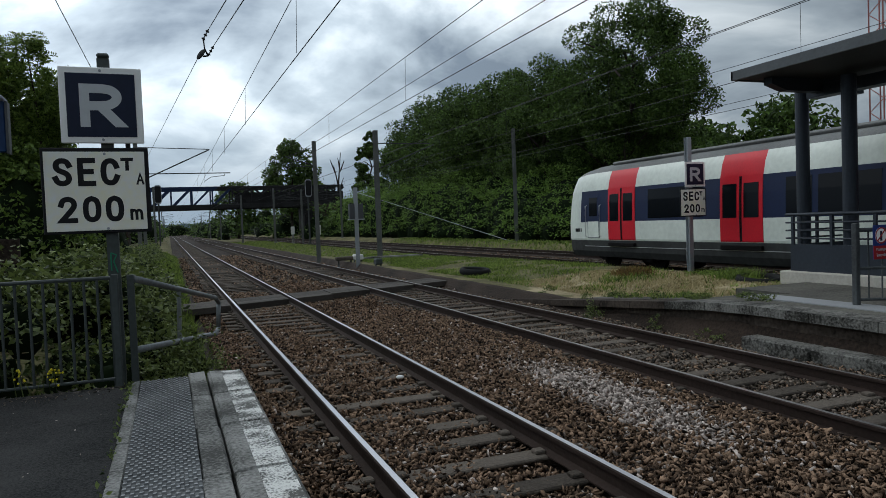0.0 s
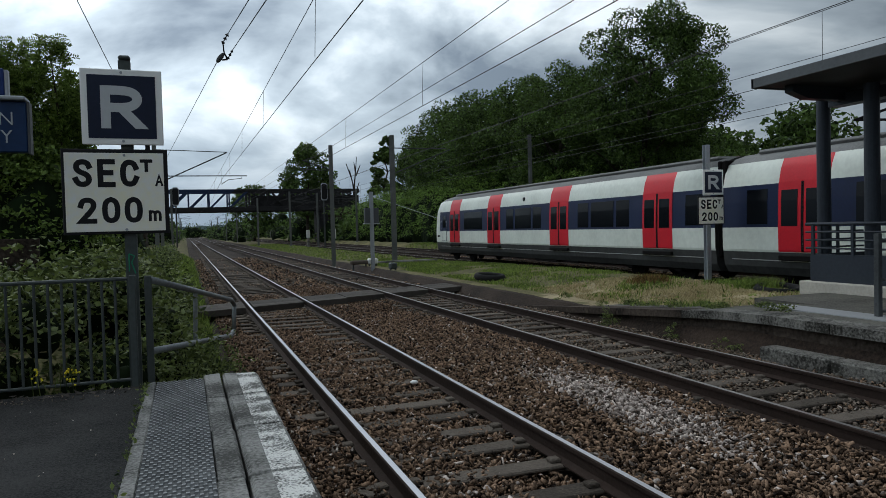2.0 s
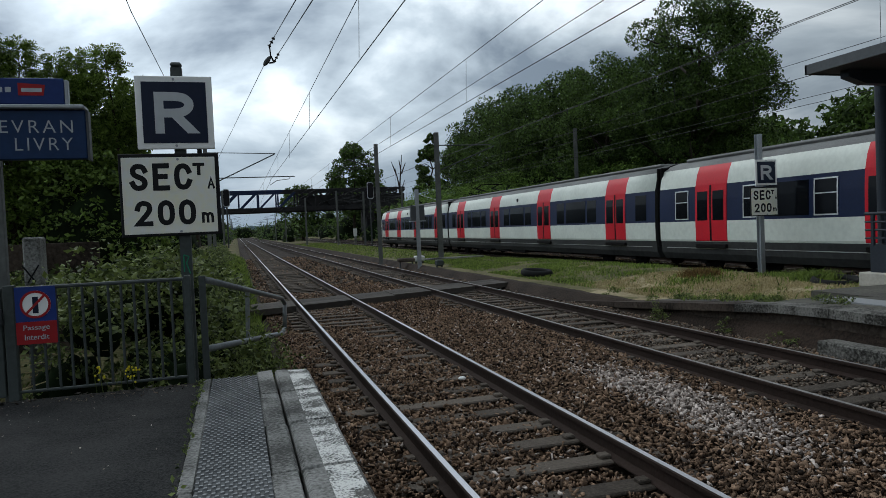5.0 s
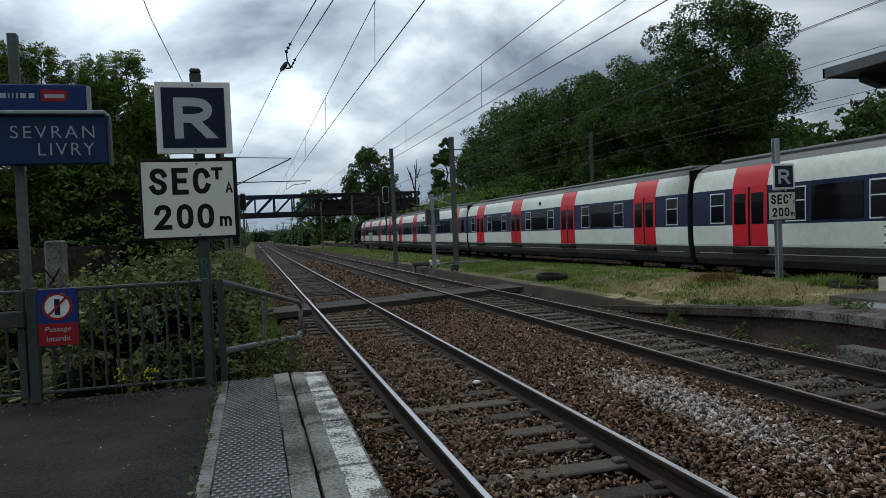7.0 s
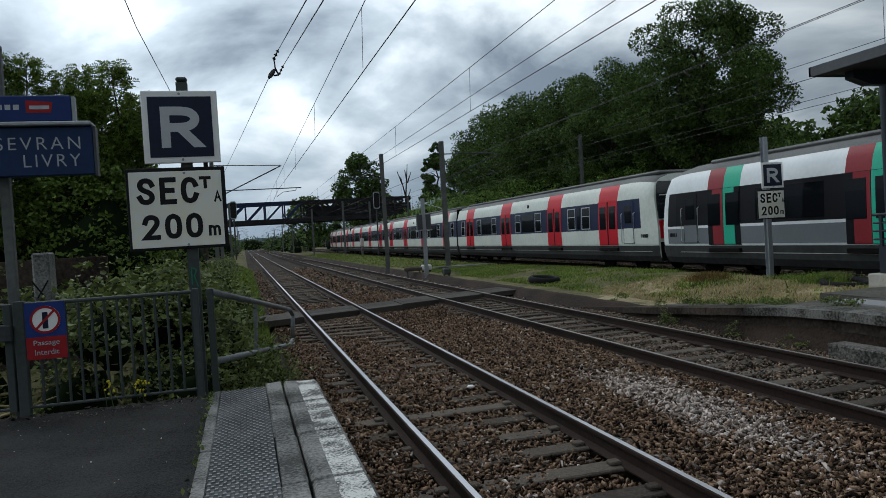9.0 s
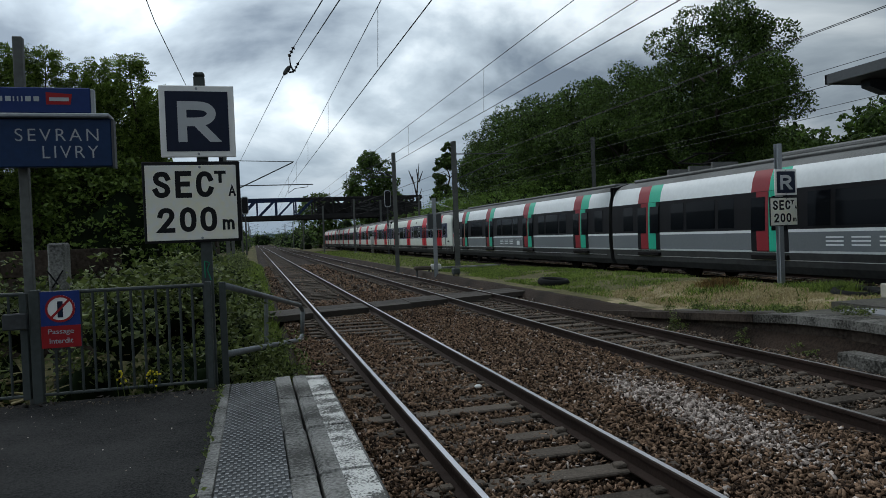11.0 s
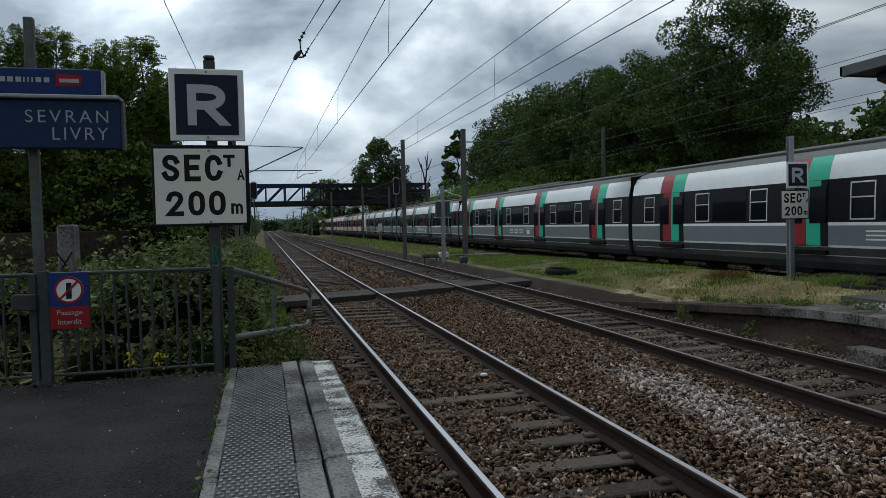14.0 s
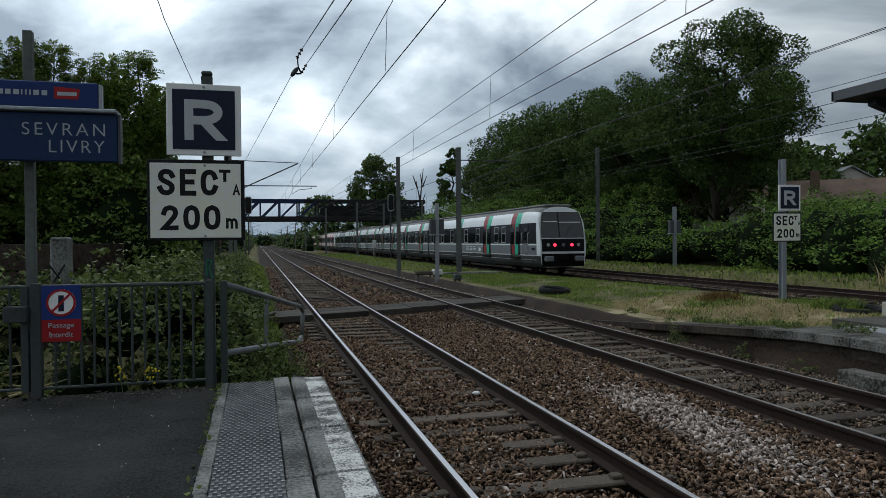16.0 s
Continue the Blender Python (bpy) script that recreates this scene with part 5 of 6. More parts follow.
    wire("anchor_wire", "thin anchoring wire beside the near track", [(-1.68, -8.0, 1.41), (-0.99, 19.2, 7.04)], 0.009)
    wire("anchor_wire", "thin anchoring wire running to a mast", [(-1.31, 19.2, 6.25), (-2.5, 36.2, 6.35), (-3.6, 52, 6.45)], 0.009)
    wire("stay_wire", "thin stay wire above the thicket", [(-3.4, 2.0, 5.3), (-3.58, 11.6, 5.3), (-3.42, 26, 5.3)], 0.007)
    ins = thing("insulator", "dark suspended insulator with linkage on two wires", "insulator", pose(-1.21, 19.2, 6.39))

    def disc_string(name, a, b, n, r):
        """A rod with ribbed insulator sheds along it."""
        bm = bmesh.new()
        a, b = Vector(a), Vector(b)
        tube(bm, a, b, 0.016, seg=6)
        for k in range(n):
            p = a.lerp(b, (k + 0.5) / n)
            tube(bm, p - (b - a) * 0.16 / n, p + (b - a) * 0.16 / n, r, r * 0.6, 12)
        part(name, fixed(bm), M["black"], ins)
    bm = bmesh.new()
    bmesh.ops.create_icosphere(bm, subdivisions=2, radius=1.0)
    for v in bm.verts:
        v.co = Vector((v.co.x * 0.065, v.co.y * 0.065, v.co.z * 0.165))
    bmesh.ops.rotate(bm, cent=(0, 0, 0), matrix=Matrix.Rotation(radians(36), 3, "Y"), verts=bm.verts[:])
    part("insulator_body", bm, M["pole"], ins, smooth=True)
    bm = bmesh.new()
    chain(bm, [(0.10, 0, 0.14), (0.18, 0, -0.03), (0.05, 0, -0.05)], 0.022, 6)
    chain(bm, [(0.10, 0, 0.14), (0.08, 0, 0.39)], 0.018, 6)
    part("linkage", fixed(bm), M["black"], ins)
    disc_string("upper_disc_string", (0.06, 0, 0.36), (0.22, 0, 0.65), 3, 0.055)
    disc_string("lower_disc_string", (0.18, 0, -0.03), (0.32, 0, 0.23), 3, 0.045)
    stay = wire("stay_wire", "pale stay cable slanting down to a mast foot", [(20.3, 90.1, 6.37), (20.3, 44.7, 0.3)], 0.022)
    stay.data.materials[0] = M["galv"]


def build_bridge():
    br = thing("road_bridge", "steel truss road bridge across all tracks, partly painted blue", "bridge")
    y0, y1 = 119.0, 125.0
    for side, yy in (("front", y0), ("back", y1)):
        for x0, x1, mt in ((-14.0, 5.4, M["bridge_blue"]), (5.4, 26.0, M["bridge_rust"])):
            bm = bmesh.new()
            box(bm, x0, x1, yy - 0.2, yy + 0.2, 8.55, 8.95, 0.03)
            part("top_chord", bm, mt, br)
            bm = bmesh.new()
            box(bm, x0, x1, yy - 0.25, yy + 0.25, 5.35, 6.1, 0.03)
            part("bottom_chord", bm, M["bridge_rust"], br)
        x = -14.0
        while x < 25.5:
            mt = M["bridge_blue"] if x < 5.4 else M["bridge_rust"]
            bm = bmesh.new()
            box(bm, x - 0.12, x + 0.12, yy - 0.15, yy + 0.15, 6.05, 8.6)
            part("post", bm, mt, br)
            bm = bmesh.new()
            prism(bm, [(x + 0.1, 6.1), (x + 0.55, 6.1), (x + 3.0, 8.56), (x + 2.55, 8.56)], "y", yy - 0.12, yy + 0.12)
            part("diagonal", fixed(bm), mt, br)
            if x >= 5.0:
                bm = bmesh.new()
                prism(bm, [(x + 2.55, 6.1), (x + 3.0, 6.1), (x + 0.55, 8.56), (x + 0.1, 8.56)], "y", yy - 0.10, yy + 0.10)
                part("diagonal", fixed(bm), mt, br)
            x += 3.1
    bm = bmesh.new()
    box(bm, -14, 26, y0 + 0.3, y1 - 0.3, 5.6, 6.0)
    part("deck", bm, M["bridge_rust"], br)
    bm = bmesh.new()
    box(bm, 8.0, 26.0, y0 + 0.31, y0 + 0.4, 6.0, 7.9)
    part("parapet_plate", bm, M["bridge_rust"], br)
    for x in (19.9,):
        bm = bmesh.new()
        box(bm, x - 0.7, x + 0.7, y0, y1, -0.4, 5.35, 0.1)
        part("pier", bm, M["bridge_rust"], br)
    bm = bmesh.new()
    box(bm, 21.5, 29.0, y0 - 1.0, y1 + 1, -0.4, 5.6, 0.1)
    part("abutment", bm, M["concrete_dark"], br)
    bm = bmesh.new()
    box(bm, -22.0, -8.0, y0 - 1.0, y1 + 1, -0.4, 5.6, 0.1)
    part("abutment", bm, M["concrete_dark"], br)
    bm = bmesh.new()
    for k in range(12):
        box(bm, 18 + k * 0.32, 18.33 + k * 0.32, y0 - 2.5, y0 - 1.0, 5.3 - k * 0.42, 5.5 - k * 0.42)
    part("stairway", bm, M["bridge_rust"], br)


def build_distance():
    bm = bmesh.new()
    rng = random.Random(2)
    pts = [(-900, -5)]
    x = -900
    while x < 1200:
        pts.append((x, 15 + 5 * math.sin(x * 0.006) + rng.uniform(-1.5, 1.5)))
        x += 14
    pts.append((1200, -5))
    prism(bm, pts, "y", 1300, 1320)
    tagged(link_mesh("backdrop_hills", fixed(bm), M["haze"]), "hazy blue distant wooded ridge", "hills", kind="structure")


# ---------------- signs, fences and small things ----------------
def text_fit(name, body, cx, y, cz, w, h, material, parent, thick=0.0, label="", spacing=1.0):
    """Lettering scaled to a given width and height, standing upright and facing -y."""
    ob = text_part(name, body, 1.0, material, parent, Matrix(), thick, 0.004, spacing=spacing)
    me = ob.data
    co = np.zeros(len(me.vertices) * 3)
    me.vertices.foreach_get("co", co)
    co = co.reshape(-1, 3)
    lo, hi = co.min(0), co.max(0)
    c = (lo + hi) / 2
    sc = (w / (hi[0] - lo[0]), h / (hi[1] - lo[1]))
    out = np.stack([cx + (co[:, 0] - c[0]) * sc[0], y + np.where(co[:, 2] > 0, -0.004, 0.002), cz + (co[:, 1] - c[1]) * sc[1]], 1)
    me.vertices.foreach_set("co", out.ravel())
    me.update()
    if label:
        ob["label"] = label
    return ob


STROKES = {
    "R": [[(0, 0), (0, 1)], [(0.0, 1), (0.62, 1), (0.88, 0.93), (1, 0.75), (0.88, 0.57), (0.62, 0.49), (0.1, 0.49)], [(0.46, 0.49), (0.96, 0)]],
    "S": [[(0.98, 0.80), (0.85, 0.95), (0.5, 1), (0.15, 0.95), (0.02, 0.77), (0.15, 0.6), (0.5, 0.51), (0.85, 0.42), (1, 0.24), (0.85, 0.06), (0.5, 0), (0.15, 0.05), (0, 0.22)]],
    "E": [[(1, 1), (0, 1), (0, 0), (1, 0)], [(0, 0.52), (0.85, 0.52)]],
    "C": [[(0.98, 0.75), (0.85, 0.93), (0.5, 1), (0.15, 0.92), (0, 0.68), (0, 0.32), (0.15, 0.08), (0.5, 0), (0.85, 0.07), (1, 0.27)]],
    "T": [[(0, 1), (1, 1)], [(0.5, 1), (0.5, 0)]],
    "A": [[(0, 0), (0.5, 1), (1, 0)], [(0.2, 0.33), (0.8, 0.33)]],
    "2": [[(0, 0.73), (0.12, 0.93), (0.5, 1), (0.88, 0.93), (1, 0.75), (0.9, 0.55), (0.02, 0.0), (1, 0.0)]],
    "0": [[(0.5, 1), (0.85, 0.93), (1, 0.7), (1, 0.3), (0.85, 0.07), (0.5, 0), (0.15, 0.07), (0, 0.3), (0, 0.7), (0.15, 0.93), (0.5, 1)]],
    "m": [[(0, 0), (0, 1)], [(0, 0.75), (0.15, 0.98), (0.35, 0.98), (0.5, 0.75), (0.5, 0)], [(0.5, 0.75), (0.65, 0.98), (0.85, 0.98), (1, 0.75), (1, 0)]],
}


def glyph(name, ch, cx, cz, w, h, stroke, y, material, parent):
    """One block letter as raised mitred strokes, facing -y."""
    bm = bmesh.new()
    for li, line in enumerate(STROKES[ch]):
        p = [Vector((cx - w / 2 + stroke / 2 + u * (w - stroke), cz - h / 2 + stroke / 2 + v * (h - stroke))) for u, v in line]
        closed = line[0] == line[-1]
        # round the gentle corners, keep the sharp ones
        for _ in range(2):
            r = [p[0]]
            for a, q, b in zip(p, p[1:], p[2:]):
                if (q - a).angle(b - q) < 1.15:
                    r += [q + (a - q) * 0.27, q + (b - q) * 0.27]
                else:
                    r.append(q)
            p = r + [p[-1]]
        left, right = [], []
        for i, q in enumerate(p):
            a = p[i - 1] if i else (p[-2] if closed else None)
            b = p[i + 1] if i < len(p) - 1 else (p[1] if closed else None)
            d0 = (q - a).normalized() if a is not None else (b - q).normalized()
            d1 = (b - q).normalized() if b is not None else d0
            n0, n1 = Vector((-d0.y, d0.x)), Vector((-d1.y, d1.x))
            m = (n0 + n1).normalized()
            k = stroke / 2 / max(0.45, m.dot(n0))
            e = Vector((0, 0))
            if not closed and i == 0:
                e = -d1 * stroke / 2 if li == 0 or ch in "T" else Vector((0, 0))
            if not closed and i == len(p) - 1:
                e = d0 * stroke / 2
            a, b = q + m * k + e, q - m * k + e
            if ch == "R" and li == 2 and i == len(p) - 1:
                # the leg ends flat on the base line
                a, b = [w + d0 * ((cz - h / 2 - w.y) / d0.y) for w in (a, b)]
            left.append(a)
            right.append(b)
        yy = y - 0.001 - 0.0006 * li
        f = [[bm.verts.new((v.x, yy, v.y)) for v in s] for s in (left, right)]
        g = [[bm.verts.new((v.x, y + 0.0015, v.y)) for v in s] for s in (left, right)]
        for i in range(len(p) - 1):
            bm.faces.new((f[0][i], f[0][i + 1], f[1][i + 1], f[1][i]))
            bm.faces.new((f[0][i], g[0][i], g[0][i + 1], f[0][i + 1]))
            bm.faces.new((f[1][i], f[1][i + 1], g[1][i + 1], g[1][i]))
    return part(name, fixed(bm), material, parent)


def sect_sign(x, y, dz, post_mat, post_x, zb, near):
    """R board over the SECT A 200 m board on one post, facing -y."""
    s = thing("track_sign", "white and navy track signs on a dark post behind the fence" if near else "white and navy track signs on a galvanised post in dry grass", "sign", pose(x, y, dz), "section signs")
    # origin: middle of the boards, z as on the near sign
    bm = bmesh.new()
    px = post_x - x
    if near:
        box(bm, px - 0.05, px + 0.05, 0.03, 0.13, zb - dz, 3.42)
        box(bm, px - 0.05, px + 0.05, 0.03, 0.13, 3.43, 3.47, 0.015)
    else:
        for a, b, c, d in ((-0.065, 0.065, 0.03, 0.042), (-0.065, 0.065, 0.16, 0.172), (-0.007, 0.007, 0.041, 0.161)):
            box(bm, px + a, px + b, c, d, zb - dz, 4.0)
    part("post", bm, post_mat, s)
    rx0, rx1 = -0.335, 0.335
    bm = bmesh.new()
    box(bm, rx0, rx1, -0.012, 0.02, 2.66, 3.33, 0.006)
    r = part("r_board", bm, M["sign_white"], s, "navy board with a white border and letter R")
    bm = bmesh.new()
    box(bm, rx0 + 0.055, rx1 - 0.055, -0.017, -0.0125, 2.715, 3.275)
    part("navy_field", bm, M["sign_navy"], r)
    glyph("letter", "R", 0.0, 2.992, 0.35, 0.38, 0.08, -0.0175, M["letter_white"], r)
    bm = bmesh.new()
    box(bm, -0.51, 0.36, -0.006, 0.022, 1.86, 2.62, 0.006)
    b2 = part("distance_board", bm, M["black"], s, "white board with black border reading SECT A 200 m")
    bm = bmesh.new()
    box(bm, -0.485, 0.325, -0.014, -0.0065, 1.885, 2.585, 0.003)
    part("white_field", bm, M["sign_yellowed"], b2)
    for ch, cx, cz, w, h, st in (("S", -0.341, 2.405, 0.155, 0.25, 0.047), ("E", -0.150, 2.405, 0.145, 0.25, 0.047), ("C", 0.039, 2.405, 0.155, 0.25, 0.047), ("T", 0.180, 2.472, 0.105, 0.115, 0.030), ("A", 0.284, 2.340, 0.066, 0.105, 0.018), ("2", -0.313, 2.075, 0.150, 0.235, 0.045), ("0", -0.122, 2.075, 0.148, 0.235, 0.045), ("0", 0.062, 2.075, 0.150, 0.235, 0.045), ("m", 0.240, 2.02, 0.108, 0.10, 0.024)):
        glyph("letter" if ch.isalpha() else "digit", ch, cx, cz, w, h, st, -0.0145, M["black"], b2)
    for bx, bz, t in ((0, 3.30, r), (0, 2.69, r), (0, 2.565, b2), (0, 1.90, b2)):
        bm = bmesh.new()
        tube(bm, (bx, -0.024, bz), (bx, -0.012, bz), 0.012, seg=8)
        part("bolt", bm, M["galv"], t)
    if near:
        bm = bmesh.new()
        box(bm, px + 0.15, px + 0.19, 0.02, 0.06, 2.58, 2.70)
        part("bracket", bm, M["black"], s)
        # green scrawl on the post
        bm = bmesh.new()
        for a, b in (((-0.02, 1.52), (-0.02, 1.68)), ((-0.02, 1.68), (0.025, 1.66)), ((0.025, 1.66), (0.0, 1.60)), ((0.0, 1.60), (0.03, 1.50))):
            tube(bm, (px + a[0], 0.028, a[1]), (px + b[0], 0.028, b[1]), 0.006, seg=5)
        part("green_scrawl", bm, M["graffiti"], s, "green sprayed scrawl")
    return s


def station_sign():
    s = thing("station_name_sign", "blue station name board with header on a grey post", "sign", Matrix.Translation((0.1565, 0.0081, -0.1288)) @ Matrix.Scale(1.07, 4) @ Matrix.Translation((0, 6.3, 0)))
    bm = bmesh.new()
    box(bm, -4.079, -4.007, 0.06, 0.13, 0.2, 3.597, 0.006)
    part("post", bm, M["mast"], s)
    bm = bmesh.new()
    box(bm, -4.75, -3.495, -0.03, 0.03, 2.955, 3.165, 0.008)
    h = part("header_board", bm, M["board_blue2"], s, "bright blue header board")
    bm = bmesh.new()
    box(bm, -3.494, -3.467, -0.025, 0.035, 2.945, 3.155, 0.004)
    part("end_cap", bm, M["galv"], h)
    # the brand words and mark become plain bars
    for k, (a, b) in enumerate(((-4.295, -4.245), (-4.23, -4.195), (-4.18, -4.14), (-4.12, -4.08), (-4.065, -4.055), (-4.035, -4.025), (-4.005, -3.995), (-3.975, -3.935), (-3.915, -3.875))):
        bm = bmesh.new()
        box(bm, a, b, -0.034, -0.0305, 3.05, 3.09)
        part("word_bar", bm, M["letter"], h)
    bm = bmesh.new()
    prism(bm, [(-3.825, 3.025), (-3.645, 3.025), (-3.63, 3.11), (-3.825, 3.125)], "y", -0.033, -0.0305)
    part("red_mark", fixed(bm), M["sign_red"], h)
    bm = bmesh.new()
    box(bm, -3.80, -3.655, -0.036, -0.0335, 3.052, 3.082)
    part("word_bar", bm, M["letter"], h)
    bm = bmesh.new()
    box(bm, -4.80, -3.345, -0.10, 0.10, 2.912, 2.945, 0.008)
    part("lamp_rail", bm, M["galv"], s, "grey rail between the two boards")
    bm = bmesh.new()
    box(bm, -4.80, -3.345, -0.05, 0.05, 2.515, 2.908, 0.008)
    b = part("name_board", bm, M["board_blue"], s, "dark blue board with the station name")
    bm = bmesh.new()
    box(bm, -3.344, -3.325, -0.055, 0.055, 2.50, 2.908, 0.004)
    part("edge_trim", bm, M["fascia"], b)
    text_fit("letters", "SEVRAN", -3.75, -0.0505, 2.775, 0.615, 0.10, M["letter"], b, -0.008, spacing=1.3)
    text_fit("letters", "LIVRY", -3.655, -0.0505, 2.635, 0.415, 0.10, M["letter"], b, -0.008, spacing=1.25)


def fence_panel(parent, x0, x1, y, zb, zt, n, material):
    for z, r in ((zt, 0.017), (zb + 0.06, 0.014)):
        bm = bmesh.new()
        tube(bm, (x0, y, z), (x1, y, z), r)
        part("rail", bm, material, parent)
    bm = bmesh.new()
    tube(bm, (0, 0, zb + 0.06), (0, 0, zt), 0.0125, seg=6)
    me = bpy.data.meshes.new("bar")
    bm.to_mesh(me)
    bm.free()
    me.materials.append(material)
    for k in range(n):
        o = new("bar", me)
        o.parent = parent
        o.location = (x0 + (x1 - x0) * (k + 1) / (n + 1), y, 0)


def prohibition(parent, cx, y, cz):
    """No-entry plate: blue over red, white disc with red ring and slash."""
    bm = bmesh.new()
    box(bm, cx - 0.155, cx + 0.155, y - 0.004, y + 0.004, cz - 0.24, cz + 0.245)
    p = part("no_entry_plate", bm, M["sign_blue"], parent, "blue and red no-entry plate")
    bm = bmesh.new()
    box(bm, cx - 0.155, cx + 0.155, y - 0.008, y - 0.0045, cz - 0.24, cz - 0.05)
    part("red_field", bm, M["sign_red"], p)
    bm = bmesh.new()
    tube(bm, (cx, y - 0.0045, cz + 0.095), (cx, y - 0.007, cz + 0.095), 0.118, seg=32)
    part("white_disc", bm, M["sign_white"], p)
    bm = bmesh.new()
    for k in range(32):
        a, b = 2 * math.pi * k / 32, 2 * math.pi * (k + 1) / 32
        vs = [bm.verts.new((cx + math.cos(t) * r, y - 0.0095, cz + 0.095 + math.sin(t) * r)) for r, t in ((0.118, a), (0.118, b), (0.098, b), (0.098, a))]
        bm.faces.new(vs)
    prism(bm, [(cx - 0.085, cz + 0.02), (cx - 0.07, cz + 0.008), (cx + 0.085, cz + 0.17), (cx + 0.07, cz + 0.182)], "y", y - 0.0105, y - 0.0075)
    part("red_ring", fixed(bm), M["sign_red"], p)
    bm = bmesh.new()
    box(bm, cx - 0.022, cx + 0.022, y - 0.0095, y - 0.0072, cz + 0.02, cz + 0.16, 0.001)
    part("dark_bar", bm, M["sign_navy"], p)
    text_fit("letters", "Passage", cx, y - 0.0085, cz - 0.105, 0.20, 0.055, M["letter"], p)
    text_fit("letters", "Interdit", cx, y - 0.0085, cz - 0.18, 0.185, 0.045, M["letter"], p)


def near_fence():
    f = thing("fence", "grey painted steel bar fence at the platform end", "fence")
    for x, w, zt in ((-2.665, 0.028, 1.50), (-4.08, 0.04, 1.50), (-5.9, 0.04, 1.50)):
        bm = bmesh.new()
        box(bm, x - w, x + w, 6.61, 6.69, 0.45, zt, 0.006)
        part("post", bm, M["steel_dark"], f)
    fence_panel(f, -4.04, -2.70, 6.65, 0.53, 1.47, 12, M["steel_dark"])
    prohibition(f, -3.88, 6.62, 1.235)
    g = thing("gate", "grey steel bar gate with latch box in the fence", "gate")
    fence_panel(g, -5.8, -4.17, 6.65, 0.53, 1.47, 13, M["steel_dark"])
    bm = bmesh.new()
    box(bm, -4.20, -4.14, 6.62, 6.68, 0.56, 1.48, 0.005)
    part("gate_stile", bm, M["steel_dark"], g)
    bm = bmesh.new()
    box(bm, -4.32, -4.13, 6.57, 6.65, 1.17, 1.31, 0.01)
    part("latch_box", bm, M["pole"], g)
    # barrier arm that tapers away beside the track
    b = thing("barrier", "grey tube barrier at the end of the platform", "barrier")
    bm = bmesh.new()
    box(bm, -2.575, -2.515, 6.77, 6.83, 0.1, 1.48, 0.006)
    part("post", bm, M["steel_dark"], b)
    bm = bmesh.new()
    top0, top1, bot1, bot0 = Vector((-2.51, 6.8, 1.44)), Vector((-1.56, 11.0, 0.83)), Vector((-1.58, 11.0, 0.31)), Vector((-2.53, 6.8, 0.80))
    d1 = (top0 - top1).normalized()
    d2 = (bot0 - bot1).normalized()
    chain(bm, [top0, top1 + d1 * 0.25, top1 + Vector((0, 0, -0.07)), bot1 + Vector((0, 0, 0.07)), bot1 + d2 * 0.25, bot0], 0.032)
    part("bent_tube", fixed(bm), M["barrier"], b, smooth=True)
    bm = bmesh.new()
    tube(bm, top0.lerp(top1, 0.40), bot0.lerp(bot1, 0.40), 0.025)
    part("brace", bm, M["barrier"], b)
    # concrete posts and slabs of an old lineside fence
    o = thing("concrete_fence", "old concrete slab fence with dark slabs among weeds", "fence")
    for k in range(5):
        bm = bmesh.new()
        box(bm, -9.6 + k * 1.05, -9.45 + k * 1.05, 12.4, 12.55, 0, 1.86, 0.015)
        part("post", bm, M["concrete"], o)
        for j in range(4):
            bm = bmesh.new()
            box(bm, -9.44 + k * 1.05, -8.56 + k * 1.05, 12.45, 12.5, 0.1 + j * 0.44, 0.52 + j * 0.44, 0.008)
            part("slab", bm, M["concrete_dark"], o)
    cab = thing("lineside_cabinet", "pale grey lineside cabinet with dark scrawls", "cabinet", pose(-4.47, 9.1, 0))
    bm = bmesh.new()
    box(bm, -0.09, 0.09, -0.15, 0.15, 0.1, 1.92, 0.02)
    part("body", bm, M["concrete"], cab)
    bm = bmesh.new()
    for a, b2 in (((-0.08, 0.9), (0.05, 1.3)), ((0.05, 1.3), (0.08, 1.0)), ((0.08, 1.0), (-0.06, 1.15)), ((-0.05, 1.4), (0.07, 1.6)), ((-0.1, 1.6), (0.02, 1.42))):
        tube(bm, (a[0], -0.152, a[1]), (b2[0], -0.152, b2[1]), 0.009, seg=5)
    part("scrawl", bm, M["black"], cab)
    # yellow flowers at the fence foot
    fl = thing("yellow_flowers", "small yellow wild flowers at the fence foot", "flowers", pose(-3.25, 6.60, 0.52))
    rng = random.Random(8)
    bm = bmesh.new()
    for k in range(7):
        tube(bm, (0.05 * k - 0.2, 0.03, 0), (0.05 * k - 0.2 + rng.uniform(-0.03, 0.03), 0, 0.12 + rng.uniform(0, 0.14)), 0.004, seg=4)
    part("stems", bm, M["leaf_weed"], fl)
    bm = bmesh.new()
    for k in range(26):
        c = Vector((rng.choice((-0.16, 0.07, 0.1)) + rng.gauss(0, 0.025), rng.gauss(0, 0.02), 0.15 + rng.gauss(0.02, 0.035)))
        bmesh.ops.create_icosphere(bm, subdivisions=1, radius=0.011, matrix=Matrix.Translation(c))
    part("blossoms", bm, M["yellow"], fl)
    # dead twigs behind the gate
    tw = thing("dead_branches", "pile of dry dead branches behind the gate", "branches")
    rng = random.Random(3)
    bm = bmesh.new()
    for k in range(46):
        a = Vector((rng.uniform(-6.4, -4.1), rng.uniform(7.0, 8.2), 0.2 + rng.uniform(0, 0.5)))
        d = Vector((rng.gauss(0, 1), rng.gauss(0, 0.5), rng.gauss(0, 0.15))).normalized() * rng.uniform(0.4, 1.1)
        tube(bm, a, a + d, rng.uniform(0.006, 0.022), 0.004, 5)
